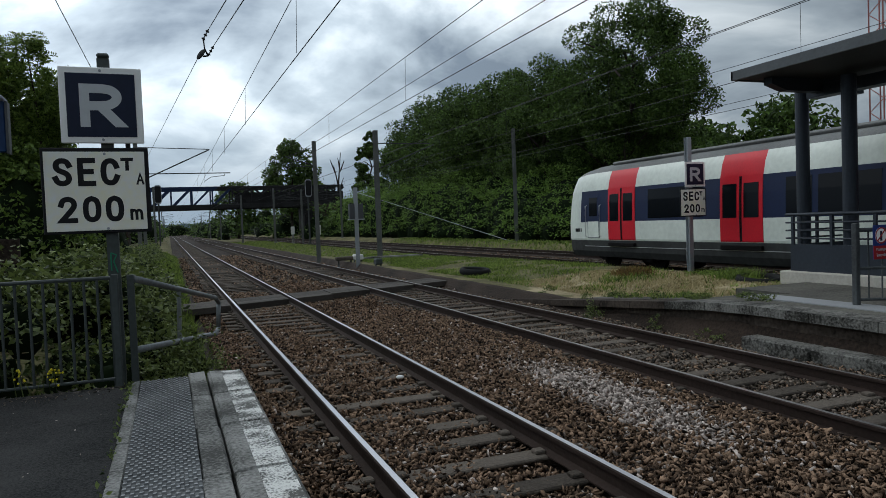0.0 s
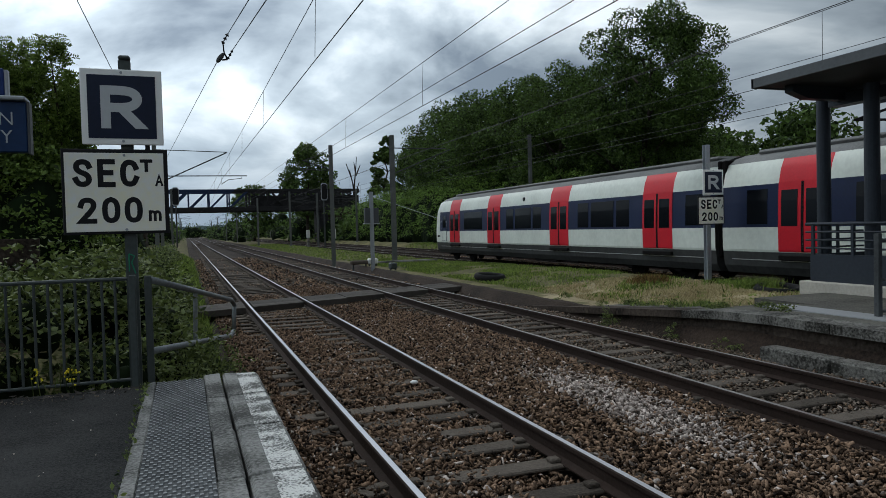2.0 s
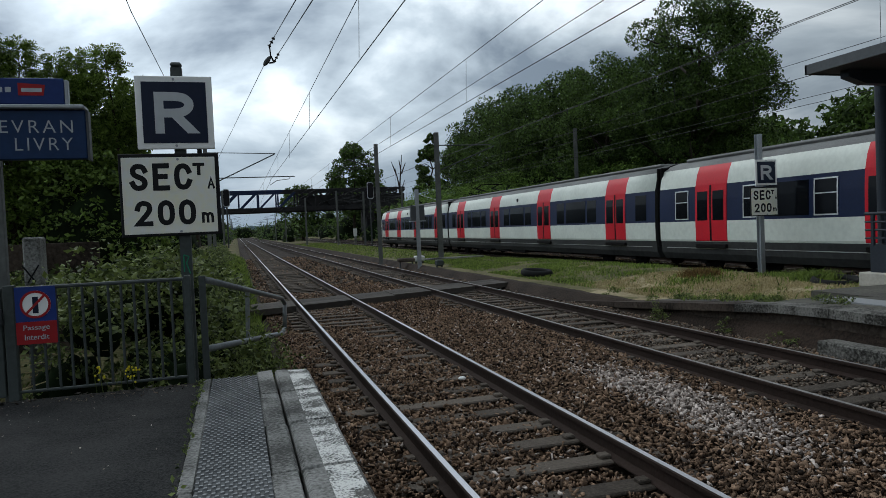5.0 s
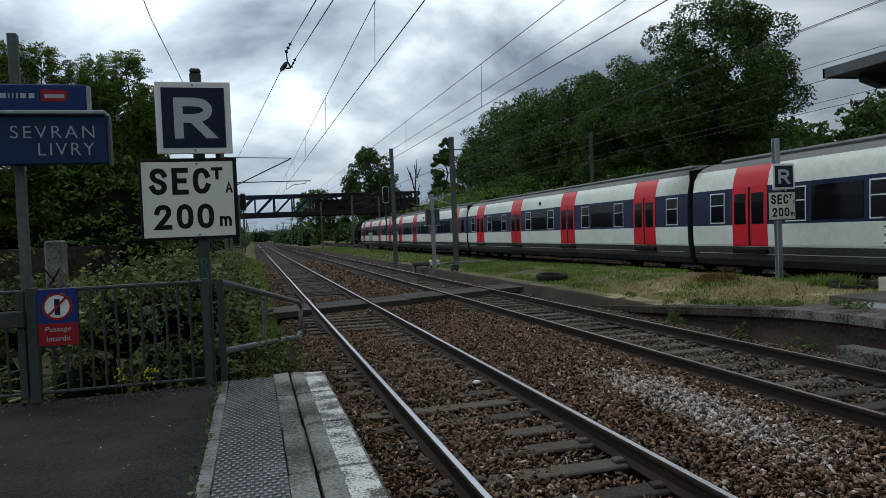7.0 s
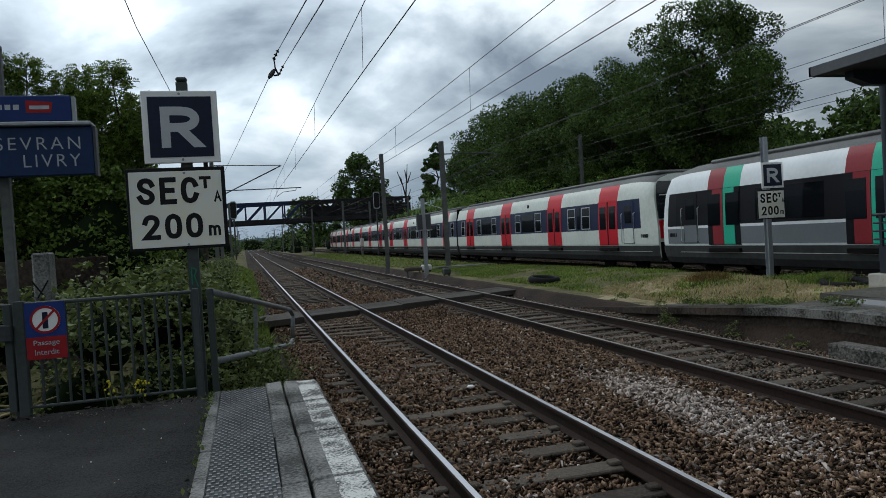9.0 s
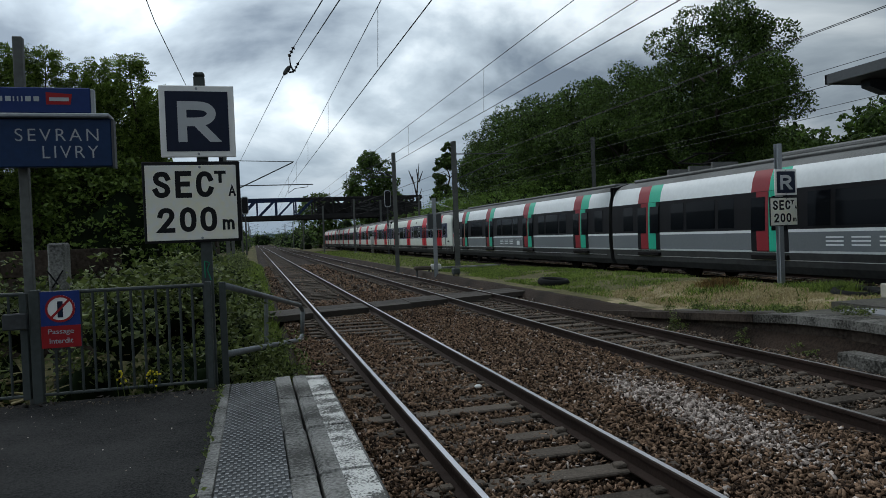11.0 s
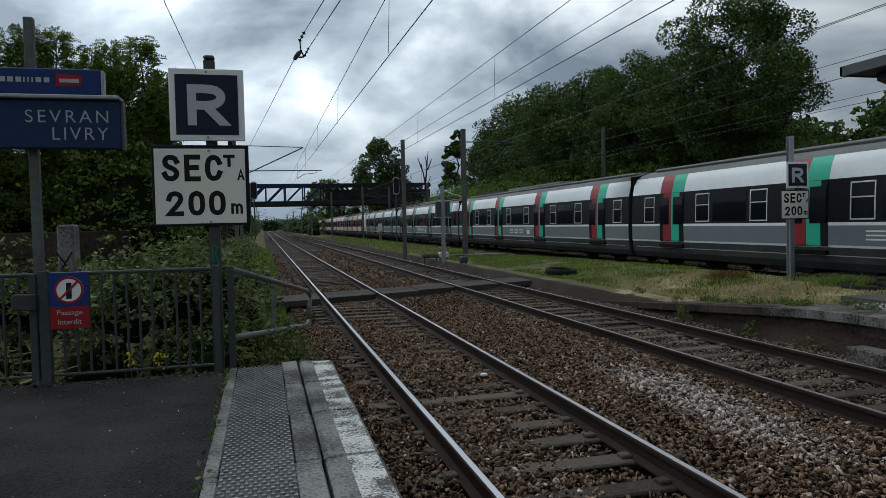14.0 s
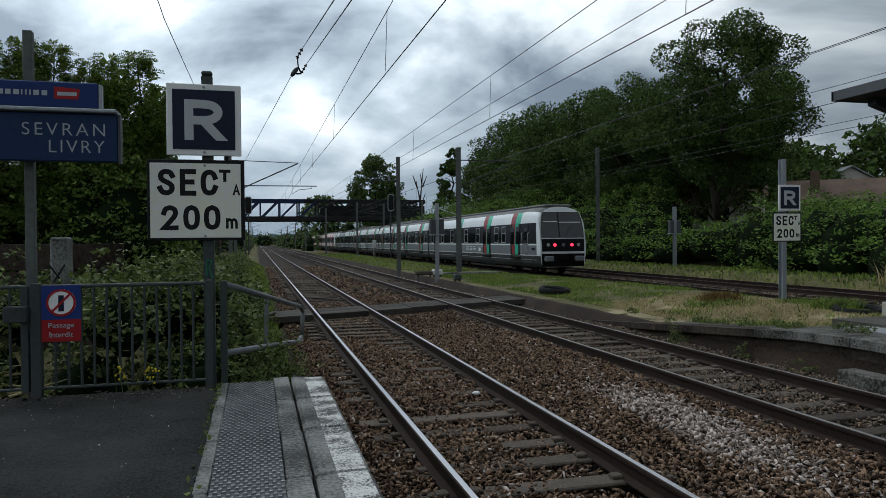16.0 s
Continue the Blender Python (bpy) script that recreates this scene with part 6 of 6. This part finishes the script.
    tagged(part("brushwood", bm, M["straw"], tw), kind="stuff")
    # debris along the fence foot
    rng = np.random.default_rng(77)
    p = np.stack([rng.uniform(-5.6, -2.62, 170), 6.56 + rng.normal(size=170) * 0.05, np.full(170, 0.532)], 1)
    v, t = leaves(rng, p, 0.05, 0.6, 0.8)
    tagged(raw_mesh("leaf_litter", v, t, M["wood"]), "dry leaf litter along the fence foot", "litter", kind="stuff")
    p = np.stack([-2.585 + rng.normal(size=170) * 0.018, 6.6 - 3.4 * rng.uniform(0, 1, 170) ** 1.6, np.full(170, 0.538) + rng.uniform(0, 0.025, 170)], 1)
    v, t = leaves(rng, p, 0.03, 0.6, 0.3)
    tagged(raw_mesh("weeds", v, t, M["leaf_weed"]), "tiny weeds in the joint of the platform paving", "weeds", kind="stuff")


def crossing():
    c = thing("track_crossing", "weathered boarded foot crossing over the tracks", "crossing", kind="structure")
    segs = [(-2.0, -0.86, 18.75), (-0.66, 0.66, 19.25), (0.86, 1.92, 19.7), (1.96, 3.14, 20.3), (3.34, 4.66, 20.8), (4.86, 6.2, 21.4)]
    for x0, x1, yc in segs:
        for k in range(5):
            bm = bmesh.new()
            y0 = yc - 0.78 + k * 0.312
            sh = 0.34 * (x1 - x0)
            prism(bm, [(x0, y0 - sh / 2), (x1, y0 + sh / 2), (x1, y0 + sh / 2 + 0.30), (x0, y0 - sh / 2 + 0.30)], "z", -0.17, -0.022)
            part("board", fixed(bm), M["wood"], c)


def island():
    p = thing("far_platform", "old low platform end with ramp and mossy stone edge", "platform", kind="structure")
    # coping slabs following the ramp
    y = -12.0
    while y < 16.0:
        L = 1.0
        z0, z1 = ramp_z(y), ramp_z(y + L)
        bm = bmesh.new()
        prism(bm, [(y + 0.008, z0 - 0.13), (y + L - 0.008, z1 - 0.13), (y + L - 0.008, z1), (y + 0.008, z0)], "x", 5.80, 6.30)
        part("coping_stone", fixed(bm), M["coping"] if y < 9.5 else M["concrete_dark"], p)
        bm = bmesh.new()
        prism(bm, [(y, -0.35), (y + L, -0.35), (y + L, z1 - 0.131), (y, z0 - 0.131)], "x", 5.90, 6.29)
        part("wall_block", fixed(bm), M["concrete_dark"], p)
        bm = bmesh.new()
        if y < 15.5:
            prism(bm, [(y, -0.2), (y + L, -0.2), (y + L, z1 - 0.006), (y, z0 - 0.006)], "x", 6.305, 7.7 if y < 10 else 6.9)
            part("asphalt_panel", fixed(bm), M["paving"], p)
        y += L
    bm = bmesh.new()
    box(bm, 6.62, 7.12, -10, 9.0, 0.38, 0.428)
    part("tactile_strip", bm, M["stud"], p, "pale studded warning strip")
    bm = bmesh.new()
    box(bm, 7.7, 11.3, -12, 10.3, -0.3, 0.385)
    part("asphalt_surface", bm, M["paving"], p)
    y = -10.0
    while y < 7.0:
        bm = bmesh.new()
        box(bm, 5.55, 5.895, y, y + 1.18, -0.35, 0.0, 0.02)
        part("low_step_stone", bm, M["coping"], p)
        y += 1.2
    # canopy
    c = thing("platform_canopy", "dark steel platform canopy on round columns", "canopy")
    for x, yy in ((10.4, 11.15), (9.85, 9.6), (9.85, 3.0), (10.4, 3.0)):
        bm = bmesh.new()
        tube(bm, (x, yy, 0.3), (x, yy, 4.32), 0.135, seg=20)
        part("column", bm, M["canopy"], c, smooth=False)
    bm = bmesh.new()
    prism(bm, [(8.42, 4.44), (11.5, 4.44), (11.5, 4.56), (8.42, 4.56)], "y", -8, 10.95)
    part("roof_deck", fixed(bm), M["canopy_under"], c)
    bm = bmesh.new()
    box(bm, 8.36, 8.415, -8, 11.0, 4.42, 4.60)
    part("fascia", bm, M["fascia"], c)
    bm = bmesh.new()
    box(bm, 8.36, 11.5, 10.955, 11.0, 4.42, 4.60)
    part("fascia", bm, M["fascia"], c)
    for yy in (10.6, 8.0, 5.4, 2.8):
        bm = bmesh.new()
        prism(bm, [(8.9, 4.435), (11.4, 4.435), (11.4, 4.18), (9.3, 4.18), (8.9, 4.30)], "y", yy - 0.1, yy + 0.1)
        part("beam", fixed(bm), M["canopy"], c)
    bm = bmesh.new()
    box(bm, 10.25, 10.55, -8, 10.9, 4.10, 4.33)
    part("purlin", bm, M["canopy"], c)
    # balustrade and plinth at the stair head
    b = thing("balustrade", "dark steel balustrade on a pale plinth below the canopy", "balustrade")
    bm = bmesh.new()
    box(bm, 9.47, 11.2, 6.0, 10.95, 0.3, 0.58, 0.02)
    part("plinth", bm, M["plinth"], b, "pale concrete plinth")
    bm = bmesh.new()
    box(bm, 9.62, 9.68, 6.1, 10.8, 0.58, 1.12)
    box(bm, 9.68, 11.1, 10.74, 10.8, 0.58, 1.12)
    part("panel", bm, M["canopy"], b)
    for z, r in ((1.72, 0.03), (1.56, 0.018), (1.40, 0.018), (1.24, 0.018)):
        bm = bmesh.new()
        chain(bm, [(9.62, 6.0, z), (9.62, 10.9, z), (11.2, 10.9, z)], r)
        part("rail", bm, M["canopy"], b)
    for k in range(6):
        bm = bmesh.new()
        box(bm, 9.60, 9.65, 6.2 + k * 0.9, 6.26 + k * 0.9, 1.1, 1.72)
        part("baluster", bm, M["canopy"], b)
    for k in range(3):
        bm = bmesh.new()
        box(bm, 10.0 + k * 0.45, 10.06 + k * 0.45, 10.88, 10.92, 1.1, 1.72)
        part("baluster", bm, M["canopy"], b)
    # gate fence at the platform end
    f = thing("fence", "rusty grey bar fence across the far platform end", "fence")
    bm = bmesh.new()
    box(bm, 6.91, 6.99, 7.16, 7.24, 0.38, 1.60, 0.008)
    part("post", bm, M["pole"], f)
    for z, r in ((1.50, 0.03), (0.95, 0.02), (0.50, 0.022)):
        bm = bmesh.new()
        tube(bm, (7.0, 7.2, z), (8.5, 6.4, z), r)
        part("rail", bm, M["pole"], f)
    for k in range(9):
        bm = bmesh.new()
        xx = 7.12 + k * 0.16
        tube(bm, (xx, 7.2 - (xx - 7.0) * 0.533, 0.5), (xx, 7.2 - (xx - 7.0) * 0.533, 1.5), 0.012, seg=6)
        part("bar", bm, M["pole"], f)
    prohibition(f, 7.22, 7.02, 1.32)


def small_things():
    # tyre on the grass
    t = thing("tyre", "old black tyre lying in the grass", "tyre", pose(7.35, 21.7, ground_z(7.35, 21.7) + 0.12, 4, 3, 0))
    bm = bmesh.new()
    prof = [(0.40, -0.10), (0.47, -0.11), (0.52, -0.06), (0.53, 0.0), (0.52, 0.06), (0.47, 0.11), (0.40, 0.10), (0.36, 0.05), (0.36, -0.05)]
    seg = 28
    rings = [[bm.verts.new((r * math.cos(2 * math.pi * k / seg), r * math.sin(2 * math.pi * k / seg), z)) for r, z in prof] for k in range(seg)]
    for k in range(seg):
        for j in range(len(prof)):
            j2, k2 = (j + 1) % len(prof), (k + 1) % seg
            bm.faces.new((rings[k][j], rings[k2][j], rings[k2][j2], rings[k][j2]))
    part("tyre_body", fixed(bm), M["rubber"], t, smooth=True)
    tf = copy_thing(t, pose(10.3, 12.3, 0.24, 3, -4, 40))
    tf["label"] = "old black tyre beside the pale plinth"
    # equipment post with box
    e = thing("equipment_post", "galvanised post with grey equipment box on the grass", "post", pose(5.95, 32.0, 0))
    bm = bmesh.new()
    for a, b, c, d in ((-0.08, 0.08, -0.08, -0.065), (-0.08, 0.08, 0.065, 0.08), (-0.008, 0.008, -0.066, 0.066)):
        box(bm, a, b, c, d, -0.3, 3.6)
    part("post", bm, M["galv"], e)
    bm = bmesh.new()
    box(bm, -0.34, -0.09, -0.12, 0.12, 2.15, 2.85, 0.015)
    part("equipment_box", bm, M["fascia"], e)
    bm = bmesh.new()
    box(bm, 0.09, 0.32, -0.12, 0.12, 2.15, 2.85, 0.015)
    part("equipment_box", bm, M["fascia"], e)
    bm = bmesh.new()
    box(bm, -0.38, 0.36, -0.14, 0.14, 2.10, 2.145, 0.005)
    part("shelf", bm, M["galv"], e)
    e2 = copy_thing(e, pose(20.0, 34.2, 0))
    e2["label"] = "galvanised post with equipment box before the bushes"
    # low trackside boxes
    for x, y, z, w, h, mtl, lab in ((5.9, 34.5, 0.0, 0.45, 0.32, M["sleeper"], "grey trackside junction box on short legs"), (6.55, 34.4, 0.0, 0.25, 0.40, M["white_box"], "white rounded trackside box"), (6.4, 30.2, -0.05, 0.16, 0.40, M["steel_dark"], "dark trackside stake with box")):
        o = thing("trackside_box", lab, "box", pose(x, y, z))
        bm = bmesh.new()
        box(bm, -w, w, -0.2, 0.2, 0.12, h, 0.05)
        part("casing", bm, mtl, o)
        for sx in (-1, 1):
            bm = bmesh.new()
            box(bm, sx * w * 0.7 - 0.03, sx * w * 0.7 + 0.03, -0.05, 0.05, -0.35, 0.13)
            part("leg", bm, M["pole"], o)
    b = thing("concrete_duct", "low concrete cable duct beside the mast", "duct", pose(8.4, 36.2, 0))
    bm = bmesh.new()
    box(bm, -1.6, 2.2, -0.15, 0.15, -0.2, 0.16, 0.02)
    part("duct_cover", bm, M["concrete"], b)
    # white marker posts
    for x, y in ((12.0 - 0.9, 82), (10.9, 66)):
        o = thing("marker_post", "small white and black lineside marker post", "marker post", pose(x, y, 0))
        bm = bmesh.new()
        box(bm, -0.12, 0.12, -0.1, 0.1, -0.3, 1.1, 0.02)
        part("post", bm, M["concrete"], o)
        bm = bmesh.new()
        box(bm, -0.2, 0.2, -0.12, 0.12, 1.1, 2.0, 0.03)
        part("head", bm, M["white_box"], o)
    # signals
    for x, y, z, lab in ((-3.3, 100.0, 6.9, "black railway signal head seen beside the line"), (11.8, 75.0, 6.0, "black railway signal head on a tall post")):
        s = thing("railway_signal", lab, "signal", pose(x, y, 0), "signals")
        bm = bmesh.new()
        tube(bm, (0, 0.3, -0.3), (0, 0.3, z + 0.8), 0.09)
        part("post", bm, M["pole"], s)
        bm = bmesh.new()
        hw = y * 0.0045
        prism(bm, [(-hw, z - hw * 2.2), (-hw * 0.6, z - hw * 2.7), (hw * 0.6, z - hw * 2.7), (hw, z - hw * 2.2), (hw, z + hw * 2.2), (hw * 0.6, z + hw * 2.7), (-hw * 0.6, z + hw * 2.7), (-hw, z + hw * 2.2)], "y", -0.06, 0.06)
        part("white_rim", fixed(bm), M["galv"], s)
        bm = bmesh.new()
        k = hw * 0.86
        prism(bm, [(-k, z - k * 2.3), (-k * 0.6, z - k * 2.8), (k * 0.6, z - k * 2.8), (k, z - k * 2.3), (k, z + k * 2.3), (k * 0.6, z + k * 2.8), (-k * 0.6, z + k * 2.8), (-k, z + k * 2.3)], "y", -0.08, 0.02)
        part("black_target", fixed(bm), M["black"], s)
    # the pale stone between the near rails
    st = thing("pale_stone", "single pale stone on the ballast between rails", "stone", pose(0.49, 8.6, -0.14))
    bm = bmesh.new()
    bmesh.ops.create_icosphere(bm, subdivisions=2, radius=0.055)
    for v in bm.verts:
        v.co.z *= 0.5
        v.co.y *= 0.7
    part("stone_body", bm, M["sign_white"], st, smooth=True)


def houses():
    def house(x, y, w, d, eave, ridge, roof, label, turn=0, chimney=True):
        h = thing("house", label, "house", pose(x, y, 0, 0, 0, turn), "houses behind the bushes")
        bm = bmesh.new()
        prism(bm, [(-w / 2, -0.3), (w / 2, -0.3), (w / 2, eave), (0, ridge - 0.1), (-w / 2, eave)], "x", -d / 2, d / 2)
        part("wall", fixed(bm), M["render"], h)
        for s in (-1, 1):
            bm = bmesh.new()
            prism(bm, [(s * (w / 2 + 0.4), eave - 0.25), (0, ridge), (0, ridge + 0.16), (s * (w / 2 + 0.4), eave - 0.09)], "x", -d / 2 - 0.35, d / 2 + 0.35)
            part("roof_slope", fixed(bm), roof, h)
        if chimney:
            bm = bmesh.new()
            box(bm, -d / 4 - 0.3, -d / 4 + 0.3, -w / 4 - 0.3, -w / 4 + 0.3, eave, ridge + 0.7, 0.02)
            part("chimney", bm, M["roof_tile"], h)
        for k in (-1, 1):
            wn = bmesh.new()
            box(wn, -d / 2 - 0.03, -d / 2 + 0.02, k * w / 5 - 0.5, k * w / 5 + 0.5, eave - 1.9, eave - 0.6)
            part("window", wn, M["glass"], h)
    house(58.9, 63.9, 6.2, 8.3, 7.4, 9.15, M["roof_slate"], "pale rendered house with a grey slate roof", 70, False)
    house(39.4, 43.2, 6.0, 6.0, 4.3, 6.0, M["roof_tile"], "low house with brown tiled roof and chimney", -38)
    house(38.6, 57.2, 4.6, 4.0, 5.2, 6.8, M["roof_red"], "small house with red tiled roof", 62, False)
    house(42.8, 58.5, 4.4, 4.5, 6.1, 7.2, M["roof_tile"], "small house with a pale brown tiled roof", -40, False)
    t = thing("lattice_mast", "thin red steel lattice mast behind the station", "mast", pose(42, 33, 0))
    bm = bmesh.new()
    for sx in (-0.5, 0.5):
        for sy in (-0.5, 0.5):
            tube(bm, (sx, sy, 0), (sx, sy, 16), 0.05, seg=5)
    part("legs", bm, M["mast_red"], t)
    bm = bmesh.new()
    for k in range(20):
        a, b = (-0.5, 0.5) if k % 2 else (0.5, -0.5)
        tube(bm, (a, -0.5, k * 0.8), (b, -0.5, k * 0.8 + 0.8), 0.03, seg=4)
        tube(bm, (-0.5, a, k * 0.8), (-0.5, b, k * 0.8 + 0.8), 0.03, seg=4)
    part("lacing", bm, M["mast_red"], t)


M["letter_white"] = mat("white_reflective_letter", (0.5, 0.52, 0.54), 0.5, vary=0.05)
M["stud"] = mat("worn_pale_studs", (0.26, 0.265, 0.27), 0.6, vary=0.15, small=40)
M["yellow"] = mat("yellow_petals", (0.65, 0.55, 0.03), 0.7, vary=0.2)
M["paving"] = mat("pale_worn_platform_paving", (0.065, 0.062, 0.055), 0.92, vary=0.35, big=0.8, small=25, bump=0.4, second=(0.14, 0.13, 0.11), spec=0.2)
M["plinth"] = mat("pale_plinth_concrete", (0.42, 0.39, 0.34), 0.9, vary=0.15, big=1.0, small=20)
M["white_box"] = mat("white_plastic_casing", (0.6, 0.6, 0.58), 0.6, vary=0.1)
M["mast_red"] = mat("faded_red_steel", (0.30, 0.12, 0.11), 0.7, vary=0.2)


# ---------------- build ----------------
build_ground()
build_track("railway_track", 0.0, "near railway track on concrete sleepers in brown ballast", M["rail_top"])
build_track("railway_track", 4.0, "second railway track with rusty rails in ballast", M["rail_top_dull"])
build_track("railway_track", 13.2, "far railway track that carries the train", M["rail_top_dull"], near=10)
build_track("railway_track", 17.3, "outermost railway track before the bushes", M["rail_top_dull"], near=10)
build_platform()
train_old = build_train("commuter_train", "cream and navy commuter train with red doors", False, False)
train_new = build_train("commuter_train", "white and black commuter train with mint and red doors", True, True)
build_ballast()
build_woods()
build_left_green()
build_grass()
build_edge_weeds()
build_catenary()
build_bridge()
build_distance()
sect_sign(-2.705, 6.9, 0.0, M["steel_dark"], -2.68, 0.1, True)
sect_sign(11.13, 15.3, -0.12, M["galv"], 11.0, 0.1, False)
station_sign()
near_fence()
crossing()
island()
small_things()
houses()


# ---------------- motion of the trains ----------------
# seconds and where the first train's nose stands along the track: it pulls away from 8 to 17 m/s
NOSE = [(0.0, 23.0), (1.5, 35.45), (3.0, 49.2), (5.0, 70.5), (7.5, 101.2), (8.0, 107.7), (8.8, 117.75), (11.5, 156.3), (12.5, 172.4), (13.5, 189.8), (14.5, 206.4), (15.0, 214.7), (16.0, 231.0)]


def motions():
    walk(train_old, [(t, pose(13.2, y, 0.0)) for t, y in NOSE])
    walk(train_new, [(t, pose(13.2, y - 98.75, 0.0)) for t, y in NOSE])


motions()
